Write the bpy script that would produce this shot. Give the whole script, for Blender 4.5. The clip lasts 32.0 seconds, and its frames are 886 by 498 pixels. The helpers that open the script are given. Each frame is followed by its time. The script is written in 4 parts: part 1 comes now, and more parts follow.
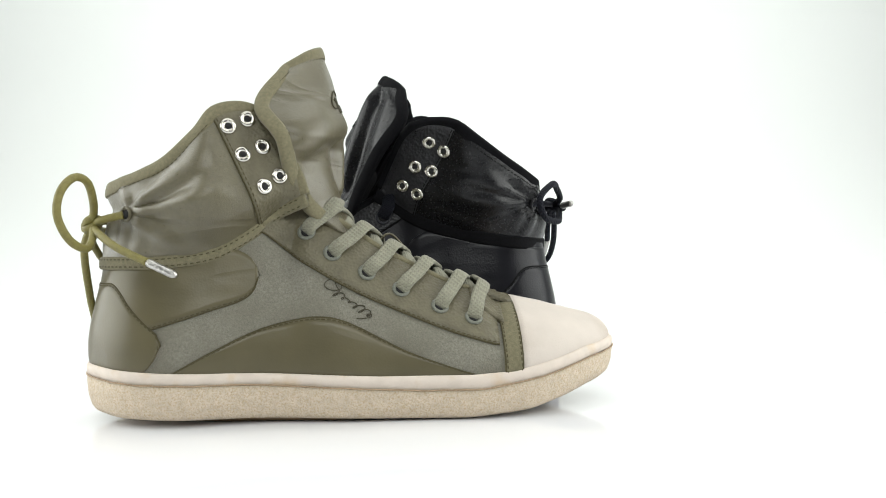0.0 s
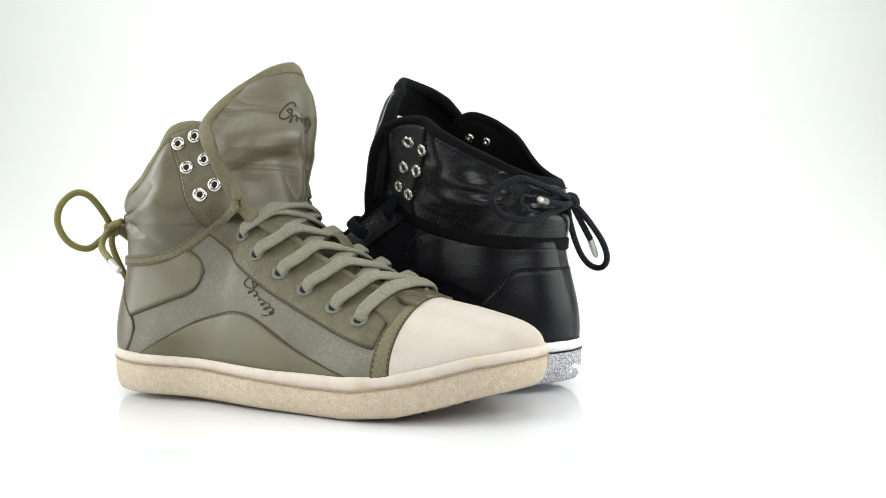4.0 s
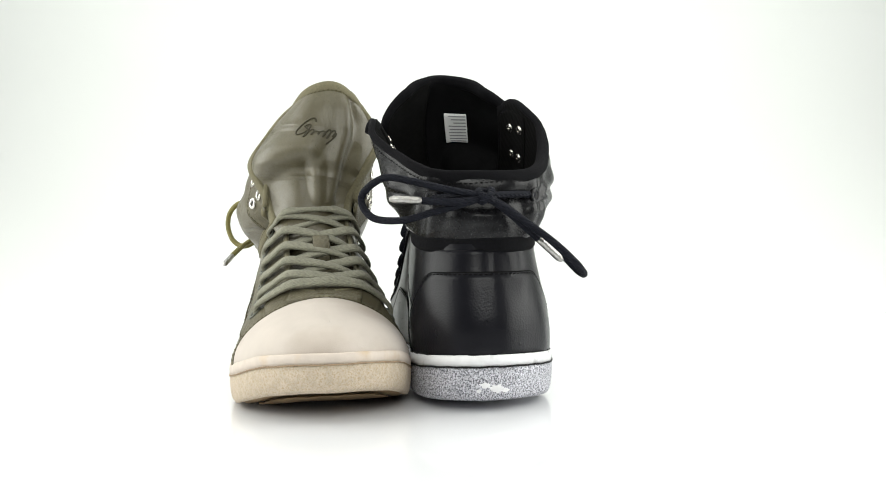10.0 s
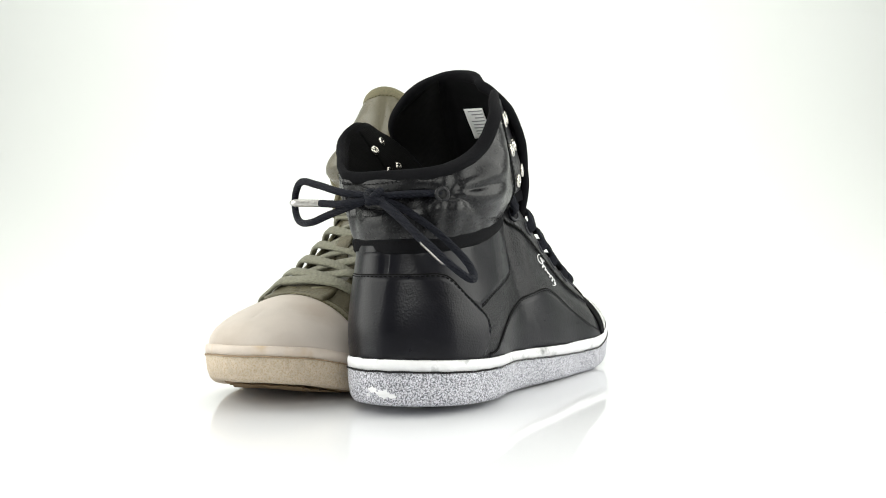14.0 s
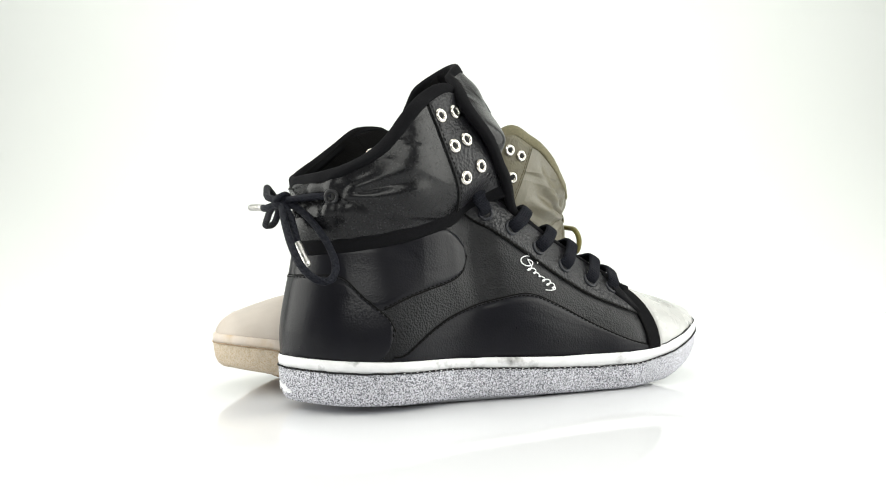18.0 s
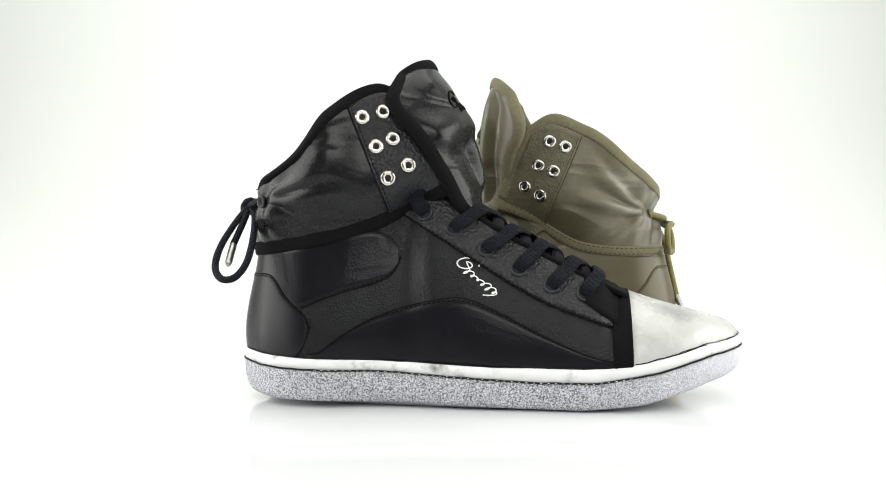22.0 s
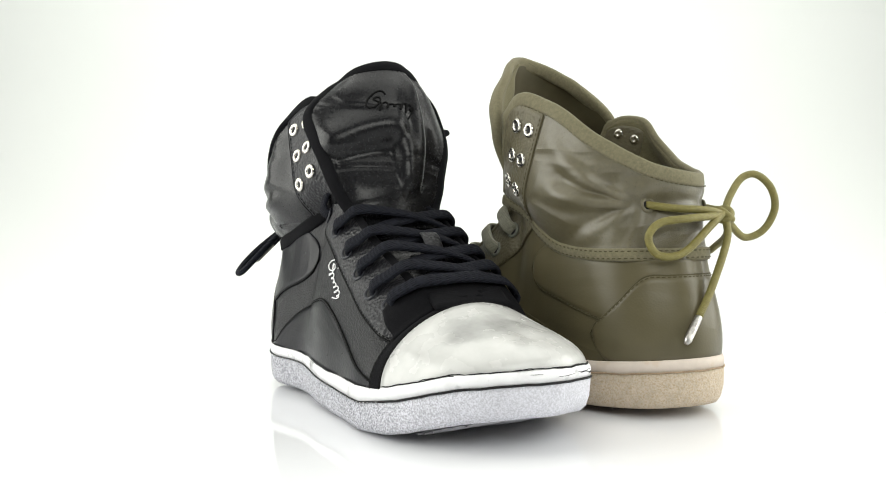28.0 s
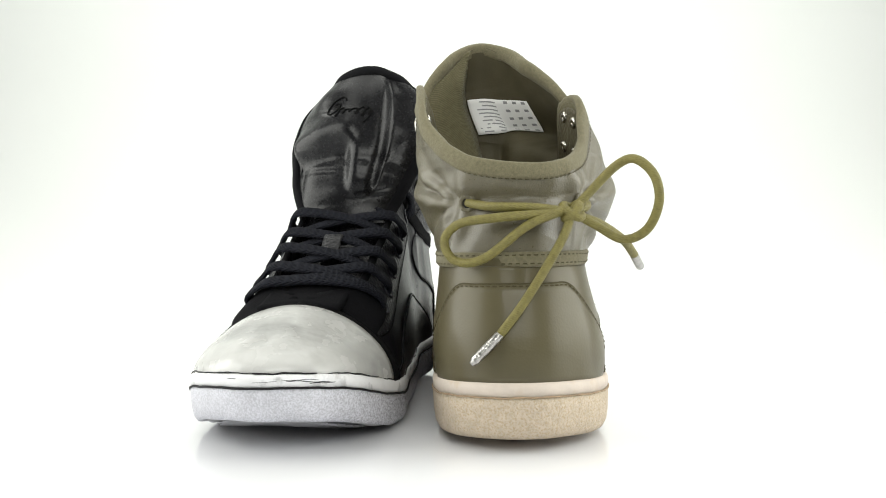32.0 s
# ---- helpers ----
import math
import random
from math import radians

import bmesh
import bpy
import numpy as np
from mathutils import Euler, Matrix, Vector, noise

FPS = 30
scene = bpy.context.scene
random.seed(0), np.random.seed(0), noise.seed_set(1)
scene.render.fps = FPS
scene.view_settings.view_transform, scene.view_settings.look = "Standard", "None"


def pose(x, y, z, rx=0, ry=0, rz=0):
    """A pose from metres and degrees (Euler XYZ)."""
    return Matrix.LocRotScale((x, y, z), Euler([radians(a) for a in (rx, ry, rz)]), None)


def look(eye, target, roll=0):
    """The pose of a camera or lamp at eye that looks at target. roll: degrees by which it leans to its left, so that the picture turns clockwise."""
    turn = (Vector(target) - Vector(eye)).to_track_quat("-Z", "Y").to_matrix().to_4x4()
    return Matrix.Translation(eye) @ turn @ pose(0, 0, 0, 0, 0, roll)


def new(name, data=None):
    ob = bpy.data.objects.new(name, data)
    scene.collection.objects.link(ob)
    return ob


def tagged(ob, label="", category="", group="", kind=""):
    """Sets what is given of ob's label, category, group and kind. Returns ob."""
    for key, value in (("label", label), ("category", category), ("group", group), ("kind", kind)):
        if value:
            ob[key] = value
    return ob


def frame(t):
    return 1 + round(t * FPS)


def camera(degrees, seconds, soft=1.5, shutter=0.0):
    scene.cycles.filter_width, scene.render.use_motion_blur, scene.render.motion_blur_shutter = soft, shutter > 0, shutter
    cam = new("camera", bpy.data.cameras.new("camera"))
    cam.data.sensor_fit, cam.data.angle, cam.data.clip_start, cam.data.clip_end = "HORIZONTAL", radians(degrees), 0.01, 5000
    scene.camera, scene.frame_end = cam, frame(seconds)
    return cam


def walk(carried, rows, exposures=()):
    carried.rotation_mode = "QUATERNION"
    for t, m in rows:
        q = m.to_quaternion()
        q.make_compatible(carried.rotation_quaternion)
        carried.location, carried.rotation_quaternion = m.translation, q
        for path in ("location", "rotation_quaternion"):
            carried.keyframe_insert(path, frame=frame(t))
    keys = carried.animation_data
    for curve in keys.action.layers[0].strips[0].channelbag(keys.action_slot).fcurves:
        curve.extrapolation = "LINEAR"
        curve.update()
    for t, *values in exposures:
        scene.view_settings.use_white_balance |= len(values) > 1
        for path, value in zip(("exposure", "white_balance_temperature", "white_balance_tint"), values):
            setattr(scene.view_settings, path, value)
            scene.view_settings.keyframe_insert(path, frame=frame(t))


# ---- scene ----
cam = camera(54.86, 32.0, soft=1.0)
TILT = 0.00691
EYE = (0.0189, -0.5273, 0.0878)
VIEW = look(EYE, (EYE[0], EYE[1] + math.cos(TILT), EYE[2] - math.sin(TILT)), -0.983)
walk(cam, [(0.0, VIEW), (32.0, VIEW)], exposures=[(0.0, -0.04, 6440, 8.8), (8.0, -0.04, 6540, 8.8), (16.0, -0.04, 6620, 8.8), (32.0, -0.02, 6640, 8.8)])

# ---- light: a white product tent with soft boxes, and an added front fill ----
world = bpy.data.worlds.new("white_tent")
world.use_nodes = True
scene.world = world
world.node_tree.nodes["Background"].inputs[0].default_value = (0.98, 1.0, 0.98, 1)
world.node_tree.nodes["Background"].inputs[1].default_value = 0.1


def soft_box(name, eye, target, width, height, watts):
    lamp = bpy.data.lights.new(name, "AREA")
    lamp.shape, lamp.size, lamp.size_y, lamp.energy = "RECTANGLE", width, height, watts
    lamp.color = (0.985, 1.0, 0.965)
    ob = new(name, lamp)
    ob.matrix_world = look(eye, target)
    return ob


soft_box("soft_box_side", (-0.95, -0.12, 0.42), (0, 0, 0.1), 1.0, 0.85, 13)
soft_box("soft_box_side", (1.0, -0.12, 0.45), (0, 0, 0.1), 1.0, 0.85, 13)
soft_box("soft_box_top", (0.0, 0.0, 1.3), (0, 0.0, 0), 1.6, 1.2, 13)
soft_box("soft_box_back", (0.0, 0.75, 1.5), (0, 1.6, 0.35), 4.2, 0.6, 13)


# added fill from behind the camera, brightens the shoes' near side and under the toes
soft_box("front_fill", (0.15, -1.2, 0.72), (0, 0, 0.05), 0.9, 0.55, 9)


# ---- materials ----
def mat(name, col, rough=0.6, var=0.12, scale=120.0, bump=0.15, grain=900.0, metal=0.0, sheen=0.0, spec=0.5,
        kind="noise", col2=None, mix=(0.45, 0.62), mix_scale=60.0, coat=0.0, depth=0.0004, rough_var=0.12, weave=0.0, weave_scale=420.0, worn=None, wrinkle=None):
    m = bpy.data.materials.new(name)
    m.use_nodes = True
    nt = m.node_tree
    nd, ln = nt.nodes, nt.links
    b = nd["Principled BSDF"]
    b.inputs["Roughness"].default_value = rough
    b.inputs["Metallic"].default_value = metal
    b.inputs["Specular IOR Level"].default_value = spec
    b.inputs["Sheen Weight"].default_value = sheen
    b.inputs["Coat Weight"].default_value = coat
    co = nd.new("ShaderNodeTexCoord").outputs["Object"]

    def tex(s, detail=4.0, kind_="noise"):
        if kind_ == "cells":
            t = nd.new("ShaderNodeTexVoronoi")
            t.inputs["Scale"].default_value = s
            out = t.outputs["Distance"]
        elif kind_ == "knit":  # two crossing runs of yarn
            runs = []
            for turn in (0.75, -0.75):
                mp_ = nd.new("ShaderNodeMapping")
                mp_.inputs["Rotation"].default_value = (0.6, turn, turn)
                ln.new(co, mp_.inputs["Vector"])
                w_ = nd.new("ShaderNodeTexWave")
                w_.inputs["Scale"].default_value, w_.inputs["Distortion"].default_value = s, 0.6
                ln.new(mp_.outputs["Vector"], w_.inputs["Vector"])
                runs.append(w_.outputs["Fac"])
            mx_ = nd.new("ShaderNodeMath")
            mx_.operation = "MAXIMUM"
            ln.new(runs[0], mx_.inputs[0])
            ln.new(runs[1], mx_.inputs[1])
            return mx_.outputs["Value"]
        elif kind_ == "weave":
            t = nd.new("ShaderNodeTexWave")
            t.inputs["Scale"].default_value = s
            t.inputs["Distortion"].default_value = 1.2
            t.inputs["Detail"].default_value = 1.0
            t.bands_direction = "DIAGONAL"
            out = t.outputs["Fac"]
        else:
            t = nd.new("ShaderNodeTexNoise")
            t.inputs["Scale"].default_value = s
            t.inputs["Detail"].default_value = detail
            out = t.outputs["Fac"]
        ln.new(co, t.inputs["Vector"])
        return out

    big = tex(scale, 5.0)
    ramp = nd.new("ShaderNodeValToRGB")
    ramp.color_ramp.elements[0].position, ramp.color_ramp.elements[1].position = 0.3, 0.7
    ramp.color_ramp.elements[0].color = (*[c * (1 - var) for c in col], 1)
    ramp.color_ramp.elements[1].color = (*[min(1, c * (1 + var)) for c in col], 1)
    ln.new(big, ramp.inputs["Fac"])
    colour = ramp.outputs["Color"]
    if col2:
        t2 = tex(mix_scale, 8.0)
        r2 = nd.new("ShaderNodeValToRGB")
        r2.color_ramp.elements[0].position, r2.color_ramp.elements[1].position = mix
        ln.new(t2, r2.inputs["Fac"])
        mx = nd.new("ShaderNodeMix")
        mx.data_type = "RGBA"
        amount = r2.outputs["Color"]
        if worn:  # the speckle is rubbed off towards the toe
            sx = nd.new("ShaderNodeSeparateXYZ")
            ln.new(co, sx.inputs[0])
            fx = nd.new("ShaderNodeMapRange")
            fx.inputs["From Min"].default_value, fx.inputs["From Max"].default_value = worn
            fx.inputs["To Min"].default_value, fx.inputs["To Max"].default_value = 1.0, 0.3
            ln.new(sx.outputs["X"], fx.inputs["Value"])
            mu = nd.new("ShaderNodeMath")
            mu.operation = "MULTIPLY"
            ln.new(amount, mu.inputs[0])
            ln.new(fx.outputs["Result"], mu.inputs[1])
            amount = mu.outputs["Value"]
        ln.new(amount, mx.inputs["Factor"])
        ln.new(colour, mx.inputs["A"])
        mx.inputs["B"].default_value = (*col2, 1)
        colour = mx.outputs["Result"]
    if weave:
        wv = nd.new("ShaderNodeMix")
        wv.data_type, wv.blend_type = "RGBA", "MULTIPLY"
        wv.inputs["Factor"].default_value = weave
        ln.new(colour, wv.inputs["A"])
        ln.new(tex(weave_scale, 2.0, kind if kind in ("weave", "knit") else "noise"), wv.inputs["B"])
        colour = wv.outputs["Result"]
    ln.new(colour, b.inputs["Base Color"])
    if rough_var:
        mr = nd.new("ShaderNodeMapRange")
        mr.inputs["To Min"].default_value = max(0.03, rough - rough_var)
        mr.inputs["To Max"].default_value = min(1.0, rough + rough_var)
        ln.new(tex(scale * 2.3, 4.0), mr.inputs["Value"])
        ln.new(mr.outputs["Result"], b.inputs["Roughness"])
    if bump:
        bp = nd.new("ShaderNodeBump")
        bp.inputs["Strength"].default_value = bump
        bp.inputs["Distance"].default_value = depth
        ln.new(tex(grain, 3.0, kind), bp.inputs["Height"])
        ln.new(bp.outputs["Normal"], b.inputs["Normal"])
        if wrinkle:
            mp = nd.new("ShaderNodeMapping")
            mp.inputs["Scale"].default_value = (0.55, 0.55, 1.7)
            mp.inputs["Rotation"].default_value = (0.0, 0.35, 0.0)
            ln.new(co, mp.inputs["Vector"])
            wn = nd.new("ShaderNodeTexNoise")
            wn.inputs["Scale"].default_value, wn.inputs["Detail"].default_value, wn.inputs["Distortion"].default_value = wrinkle[0], 1.5, 1.2
            ln.new(mp.outputs["Vector"], wn.inputs["Vector"])
            wb = nd.new("ShaderNodeBump")
            wb.inputs["Strength"].default_value, wb.inputs["Distance"].default_value = 0.8, wrinkle[1]
            sub = nd.new("ShaderNodeMath")
            sub.operation, sub.inputs[1].default_value = "SUBTRACT", 0.5
            ln.new(wn.outputs["Fac"], sub.inputs[0])
            fold = nd.new("ShaderNodeMath")
            fold.operation = "ABSOLUTE"
            ln.new(sub.outputs["Value"], fold.inputs[0])
            blend = nd.new("ShaderNodeMath")
            blend.operation, blend.inputs[1].default_value = "MULTIPLY_ADD", -1.6
            ln.new(fold.outputs["Value"], blend.inputs[0])
            ln.new(wn.outputs["Fac"], blend.inputs[2])
            ln.new(blend.outputs["Value"], wb.inputs["Height"])
            ln.new(wb.outputs["Normal"], bp.inputs["Normal"])
    return m


M_STEEL = mat("polished_nickel", (0.56, 0.54, 0.49), 0.24, metal=1.0, bump=0.0, var=0.03, rough_var=0.04)
M_AGLET = mat("knurled_silver", (0.42, 0.41, 0.39), 0.32, metal=1.0, bump=0.6, grain=700, kind="cells", depth=0.0004, var=0.15, scale=700, rough_var=0.05)
M_LABEL = mat("label_white", (0.86, 0.86, 0.85), 0.6, var=0.03, bump=0.05)
M_INK = mat("label_ink", (0.3, 0.3, 0.31), 0.6, var=0.05, bump=0.0)
# near-black for solid discs: the shade inside an eyelet put into colour
M_HOLE_SHADE = mat("eyelet_hole_shade", (0.012, 0.012, 0.012), 0.9, bump=0.0, var=0.0)
M_FLOOR = mat("white_acrylic", (0.745, 0.75, 0.775), 0.07, var=0.004, scale=3, bump=0.0, spec=0.42, rough_var=0.02)
M_SWEEP = mat("white_paper", (0.82, 0.84, 0.825), 0.9, var=0.006, scale=2.0, bump=0.02, spec=0.1)

OLIVE = dict(
    canvas=mat("olive_canvas", (0.215, 0.206, 0.166), 0.75, var=0.2, scale=900, bump=0.7, grain=1500, sheen=0.12, spec=0.25, depth=0.0006, weave=0.45, weave_scale=1500, col2=(0.168, 0.159, 0.122), mix=(0.4, 0.7), mix_scale=40, wrinkle=(16, 0.0012)),
    leather=mat("olive_leather", (0.088, 0.076, 0.042), 0.32, var=0.08, scale=45, bump=0.1, grain=900, kind="cells", spec=0.3, depth=0.0003, wrinkle=(20, 0.0007), rough_var=0.06),
    pebble=mat("olive_pebbled_leather", (0.1, 0.089, 0.055), 0.45, var=0.16, scale=150, bump=0.5, grain=620, kind="cells", spec=0.34, depth=0.0007),
    satin=mat("olive_satin", (0.113, 0.099, 0.058), 0.32, var=0.12, scale=500, bump=0.5, grain=1500, sheen=0.05, spec=0.6, depth=0.0004, weave=0.28, weave_scale=1600, col2=(0.084, 0.072, 0.038), mix=(0.4, 0.7), mix_scale=34, wrinkle=(22, 0.003)),
    lining=mat("olive_twill_lining", (0.165, 0.15, 0.086), 0.9, var=0.12, scale=500, bump=0.5, grain=700, kind="weave", sheen=0.1, spec=0.15, weave=0.3, weave_scale=700),
    inner=mat("dark_olive_nylon", (0.072, 0.062, 0.034), 0.6, var=0.15, scale=60, bump=0.3, grain=1200, spec=0.3, depth=0.0004, wrinkle=(26, 0.0015)),
    binding=mat("olive_binding", (0.17, 0.154, 0.095), 0.85, var=0.14, scale=700, bump=0.6, grain=1500, sheen=0.1, spec=0.15, weave=0.3, weave_scale=1500),
    stitch=mat("olive_thread", (0.058, 0.05, 0.026), 0.8, spec=0.2, bump=0.0, var=0.1),
    lace=mat("olive_lace", (0.212, 0.208, 0.158), 0.88, var=0.15, scale=700, bump=0.5, grain=260, kind="knit", depth=0.0006, sheen=0.1, spec=0.15, weave=0.13, weave_scale=260),
    cord=mat("olive_waxed_cord", (0.168, 0.147, 0.044), 0.5, var=0.15, scale=500, bump=0.4, grain=420, kind="knit", depth=0.0004, spec=0.3, weave=0.16, weave_scale=420),
    toe=mat("beige_suede", (0.5, 0.448, 0.402), 0.9, var=0.08, scale=40, bump=0.4, grain=1300, spec=0.15, sheen=0.1, col2=(0.41, 0.352, 0.3), mix=(0.44, 0.66), mix_scale=22),
    rubber=mat("tan_crepe_rubber", (0.5, 0.425, 0.335), 0.75, var=0.1, scale=300, bump=0.7, grain=900, spec=0.25, depth=0.0008, col2=(0.4, 0.31, 0.2), mix=(0.46, 0.7), mix_scale=1100),
    foxing=mat("tan_rubber_band", (0.56, 0.49, 0.428), 0.6, var=0.06, scale=150, bump=0.25, grain=700, spec=0.3, col2=(0.5, 0.38, 0.25), mix=(0.55, 0.8), mix_scale=90),
    groove=mat("tan_groove", (0.3, 0.22, 0.14), 0.8, var=0.2, scale=200, bump=0.0),
    tread=mat("brown_tread", (0.24, 0.17, 0.1), 0.85, spec=0.2, var=0.1, bump=0.2),
    logo=mat("olive_logo_thread", (0.05, 0.045, 0.03), 0.75, spec=0.2, bump=0.0),
    ring=mat("olive_thread_eyelet", (0.125, 0.13, 0.105), 0.5, spec=0.4, bump=0.6, grain=700, var=0.2, scale=700, depth=0.0005))
BLACK = dict(
    canvas=mat("black_grained_leather", (0.0075, 0.0077, 0.009), 0.37, spec=0.19, var=0.25, scale=90, bump=0.6, grain=900, kind="cells", depth=0.0004, wrinkle=(18, 0.0012)),
    leather=mat("black_smooth_leather", (0.0045, 0.0045, 0.0068), 0.3, spec=0.19, var=0.15, scale=60, bump=0.22, grain=900, kind="cells", depth=0.0003, wrinkle=(20, 0.0006), rough_var=0.06),
    pebble=mat("black_pebbled_leather", (0.011, 0.011, 0.013), 0.38, spec=0.3, var=0.15, scale=150, bump=0.6, grain=600, kind="cells", depth=0.0008),
    satin=mat("black_satin", (0.0065, 0.0065, 0.0075), 0.26, spec=0.23, var=0.2, scale=300, bump=0.3, grain=900, depth=0.0003, wrinkle=(22, 0.0018), rough_var=0.06),
    lining=mat("black_lining", (0.004, 0.004, 0.004), 0.95, spec=0.08, var=0.1, scale=500, bump=0.3, grain=260, kind="weave"),
    inner=mat("black_nylon", (0.004, 0.004, 0.0045), 0.85, spec=0.1, var=0.15, scale=60, bump=0.3, grain=1200),
    binding=mat("black_binding", (0.004, 0.004, 0.005), 0.9, spec=0.1, var=0.2, scale=700, bump=0.5, grain=1500),
    stitch=mat("black_thread", (0.003, 0.003, 0.003), 0.85, spec=0.12, bump=0.0, var=0.1),
    lace=mat("black_lace", (0.0072, 0.008, 0.0125), 0.85, spec=0.14, var=0.2, scale=700, bump=0.9, grain=260, kind="knit", depth=0.0006, weave=0.28, weave_scale=260),
    cord=mat("black_cord", (0.0055, 0.0063, 0.0105), 0.7, spec=0.14, var=0.2, scale=500, bump=0.8, grain=190, kind="knit", depth=0.0006),
    toe=mat("brushed_silver_leather", (0.46, 0.46, 0.447), 0.26, var=0.14, scale=38, bump=0.6, grain=60, spec=0.5, col2=(0.2, 0.2, 0.195), mix=(0.53, 0.8), mix_scale=34, depth=0.002),
    rubber=mat("worn_speckled_rubber", (0.62, 0.62, 0.67), 0.55, var=0.08, scale=60, bump=0.5, grain=1000, depth=0.0006, spec=0.3, col2=(0.1, 0.1, 0.115), mix=(0.39, 0.62), mix_scale=1250, worn=(0.19, 0.275)),
    foxing=mat("white_rubber_band", (0.74, 0.74, 0.75), 0.5, var=0.06, scale=150, bump=0.3, grain=500, spec=0.3, col2=(0.16, 0.16, 0.16), mix=(0.58, 0.74), mix_scale=80),
    groove=mat("black_groove", (0.012, 0.012, 0.013), 0.7, spec=0.2, var=0.2, scale=200, bump=0.0),
    tread=mat("grey_tread", (0.42, 0.42, 0.44), 0.8, spec=0.2, var=0.1, bump=0.2),
    logo=mat("white_logo_thread", (0.8, 0.8, 0.8), 0.6, bump=0.0),
    ring=mat("black_thread_eyelet", (0.012, 0.013, 0.018), 0.45, spec=0.35, bump=0.5, grain=700, depth=0.0005, var=0.1))

# ---- mesh helpers (millimetres in, metres out) ----
MM = 0.001


def part(name, verts, faces, material, parent, label="", smooth=True, weld=False):
    me = bpy.data.meshes.new(name)
    me.from_pydata([tuple(np.asarray(v, float) * MM) for v in verts], [], [tuple(int(i) for i in f) for f in faces])
    me.materials.append(material)
    if smooth:
        me.polygons.foreach_set("use_smooth", [True] * len(me.polygons))
    bm = bmesh.new()
    bm.from_mesh(me)
    if weld:
        bmesh.ops.remove_doubles(bm, verts=bm.verts, dist=0.1 * MM)
    bmesh.ops.recalc_face_normals(bm, faces=bm.faces)
    bm.to_mesh(me)
    bm.free()
    ob = new(name, me)
    ob.parent = parent
    if label:
        tagged(ob, label)
    return ob


def spline(pts, n, closed=False):
    """Catmull-Rom through pts, n samples evenly by chord."""
    p = np.array(pts, float)
    if closed:
        p = np.vstack([p[-1], p, p[0], p[1]])
    else:
        p = np.vstack([2 * p[0] - p[1], p, 2 * p[-1] - p[-2]])
    fine = []
    for i in range(1, len(p) - 2):
        u = np.linspace(0, 1, 16, endpoint=False)[:, None]
        a, b, c, d = p[i - 1], p[i], p[i + 1], p[i + 2]
        fine.append(0.5 * (2 * b + (c - a) * u + (2 * a - 5 * b + 4 * c - d) * u ** 2 + (3 * b - a - 3 * c + d) * u ** 3))
    fine = np.vstack(fine + [p[-2][None]])
    s = np.r_[0, np.cumsum(np.linalg.norm(np.diff(fine, axis=0), axis=1))]
    at = np.linspace(0, s[-1], n, endpoint=not closed)
    return np.stack([np.interp(at, s, fine[:, k]) for k in range(fine.shape[1])], 1)


def columns(pts, n):
    """Catmull-Rom through pts by control index, so that rows with equal control counts stay matched."""
    p = np.array(pts, float)
    p = np.vstack([2 * p[0] - p[1], p, 2 * p[-1] - p[-2]])
    at = np.linspace(0, len(pts) - 1 - 1e-6, n)
    i = at.astype(int) + 1
    u = (at - at.astype(int))[:, None]
    a, b, c, d = p[i - 1], p[i], p[i + 1], p[i + 2]
    return 0.5 * (2 * b + (c - a) * u + (2 * a - 5 * b + 4 * c - d) * u ** 2 + (3 * b - a - 3 * c + d) * u ** 3)


def smoothstep(x):
    x = np.clip(x, 0, 1)
    return x * x * (3 - 2 * x)


def unit(v):
    v = np.asarray(v, float)
    return v / (np.linalg.norm(v, axis=-1, keepdims=True) + 1e-12)


def normals(g):
    """Normals of a grid of points (rows, columns, 3)."""
    return unit(np.cross(np.gradient(g, axis=0), np.gradient(g, axis=1)))


def grid_faces(r, c, start=0, wrap=False):
    f = []
    for i in range(r - 1):
        for j in range(c if wrap else c - 1):
            k = (j + 1) % c
            f.append((start + i * c + j, start + i * c + k, start + (i + 1) * c + k, start + (i + 1) * c + j))
    return f


def shell(g, nrm, top, bottom=-0.5, open_top=False):
    """A sheet with thickness: a grid raised by top over its base, with a rounded rim."""
    r, c = g.shape[:2]
    verts = list((g + nrm * top).reshape(-1, 3))
    faces = grid_faces(r, c)
    rim = [(0, j) for j in range(c)] + [(i, c - 1) for i in range(1, r)] + [(r - 1, j) for j in range(c - 2, -1, -1)] + [(i, 0) for i in range(r - 2, 0, -1)]
    prev = [i * c + j for i, j in rim]
    if open_top:
        rim = [(i, 0) for i in range(r - 1, 0, -1)] + [(0, j) for j in range(c)] + [(i, c - 1) for i in range(1, r)]
        prev = [i * c + j for i, j in rim]
    for lift in (top * 0.45, bottom):
        start = len(verts)
        for i, j in rim:
            ii, jj = min(max(i, 1), r - 2), min(max(j, 1), c - 2)
            out = unit(g[i, j] - g[ii, jj]) if (ii, jj) != (i, j) else 0
            verts.append(g[i, j] + nrm[i, j] * lift + out * 0.3 * abs(top))
        m = len(rim)
        faces += [(prev[k], prev[(k + 1) % m], start + (k + 1) % m, start + k) for k in range(m - 1 if open_top else m)]
        prev = [start + k for k in range(m)]
    return verts, faces


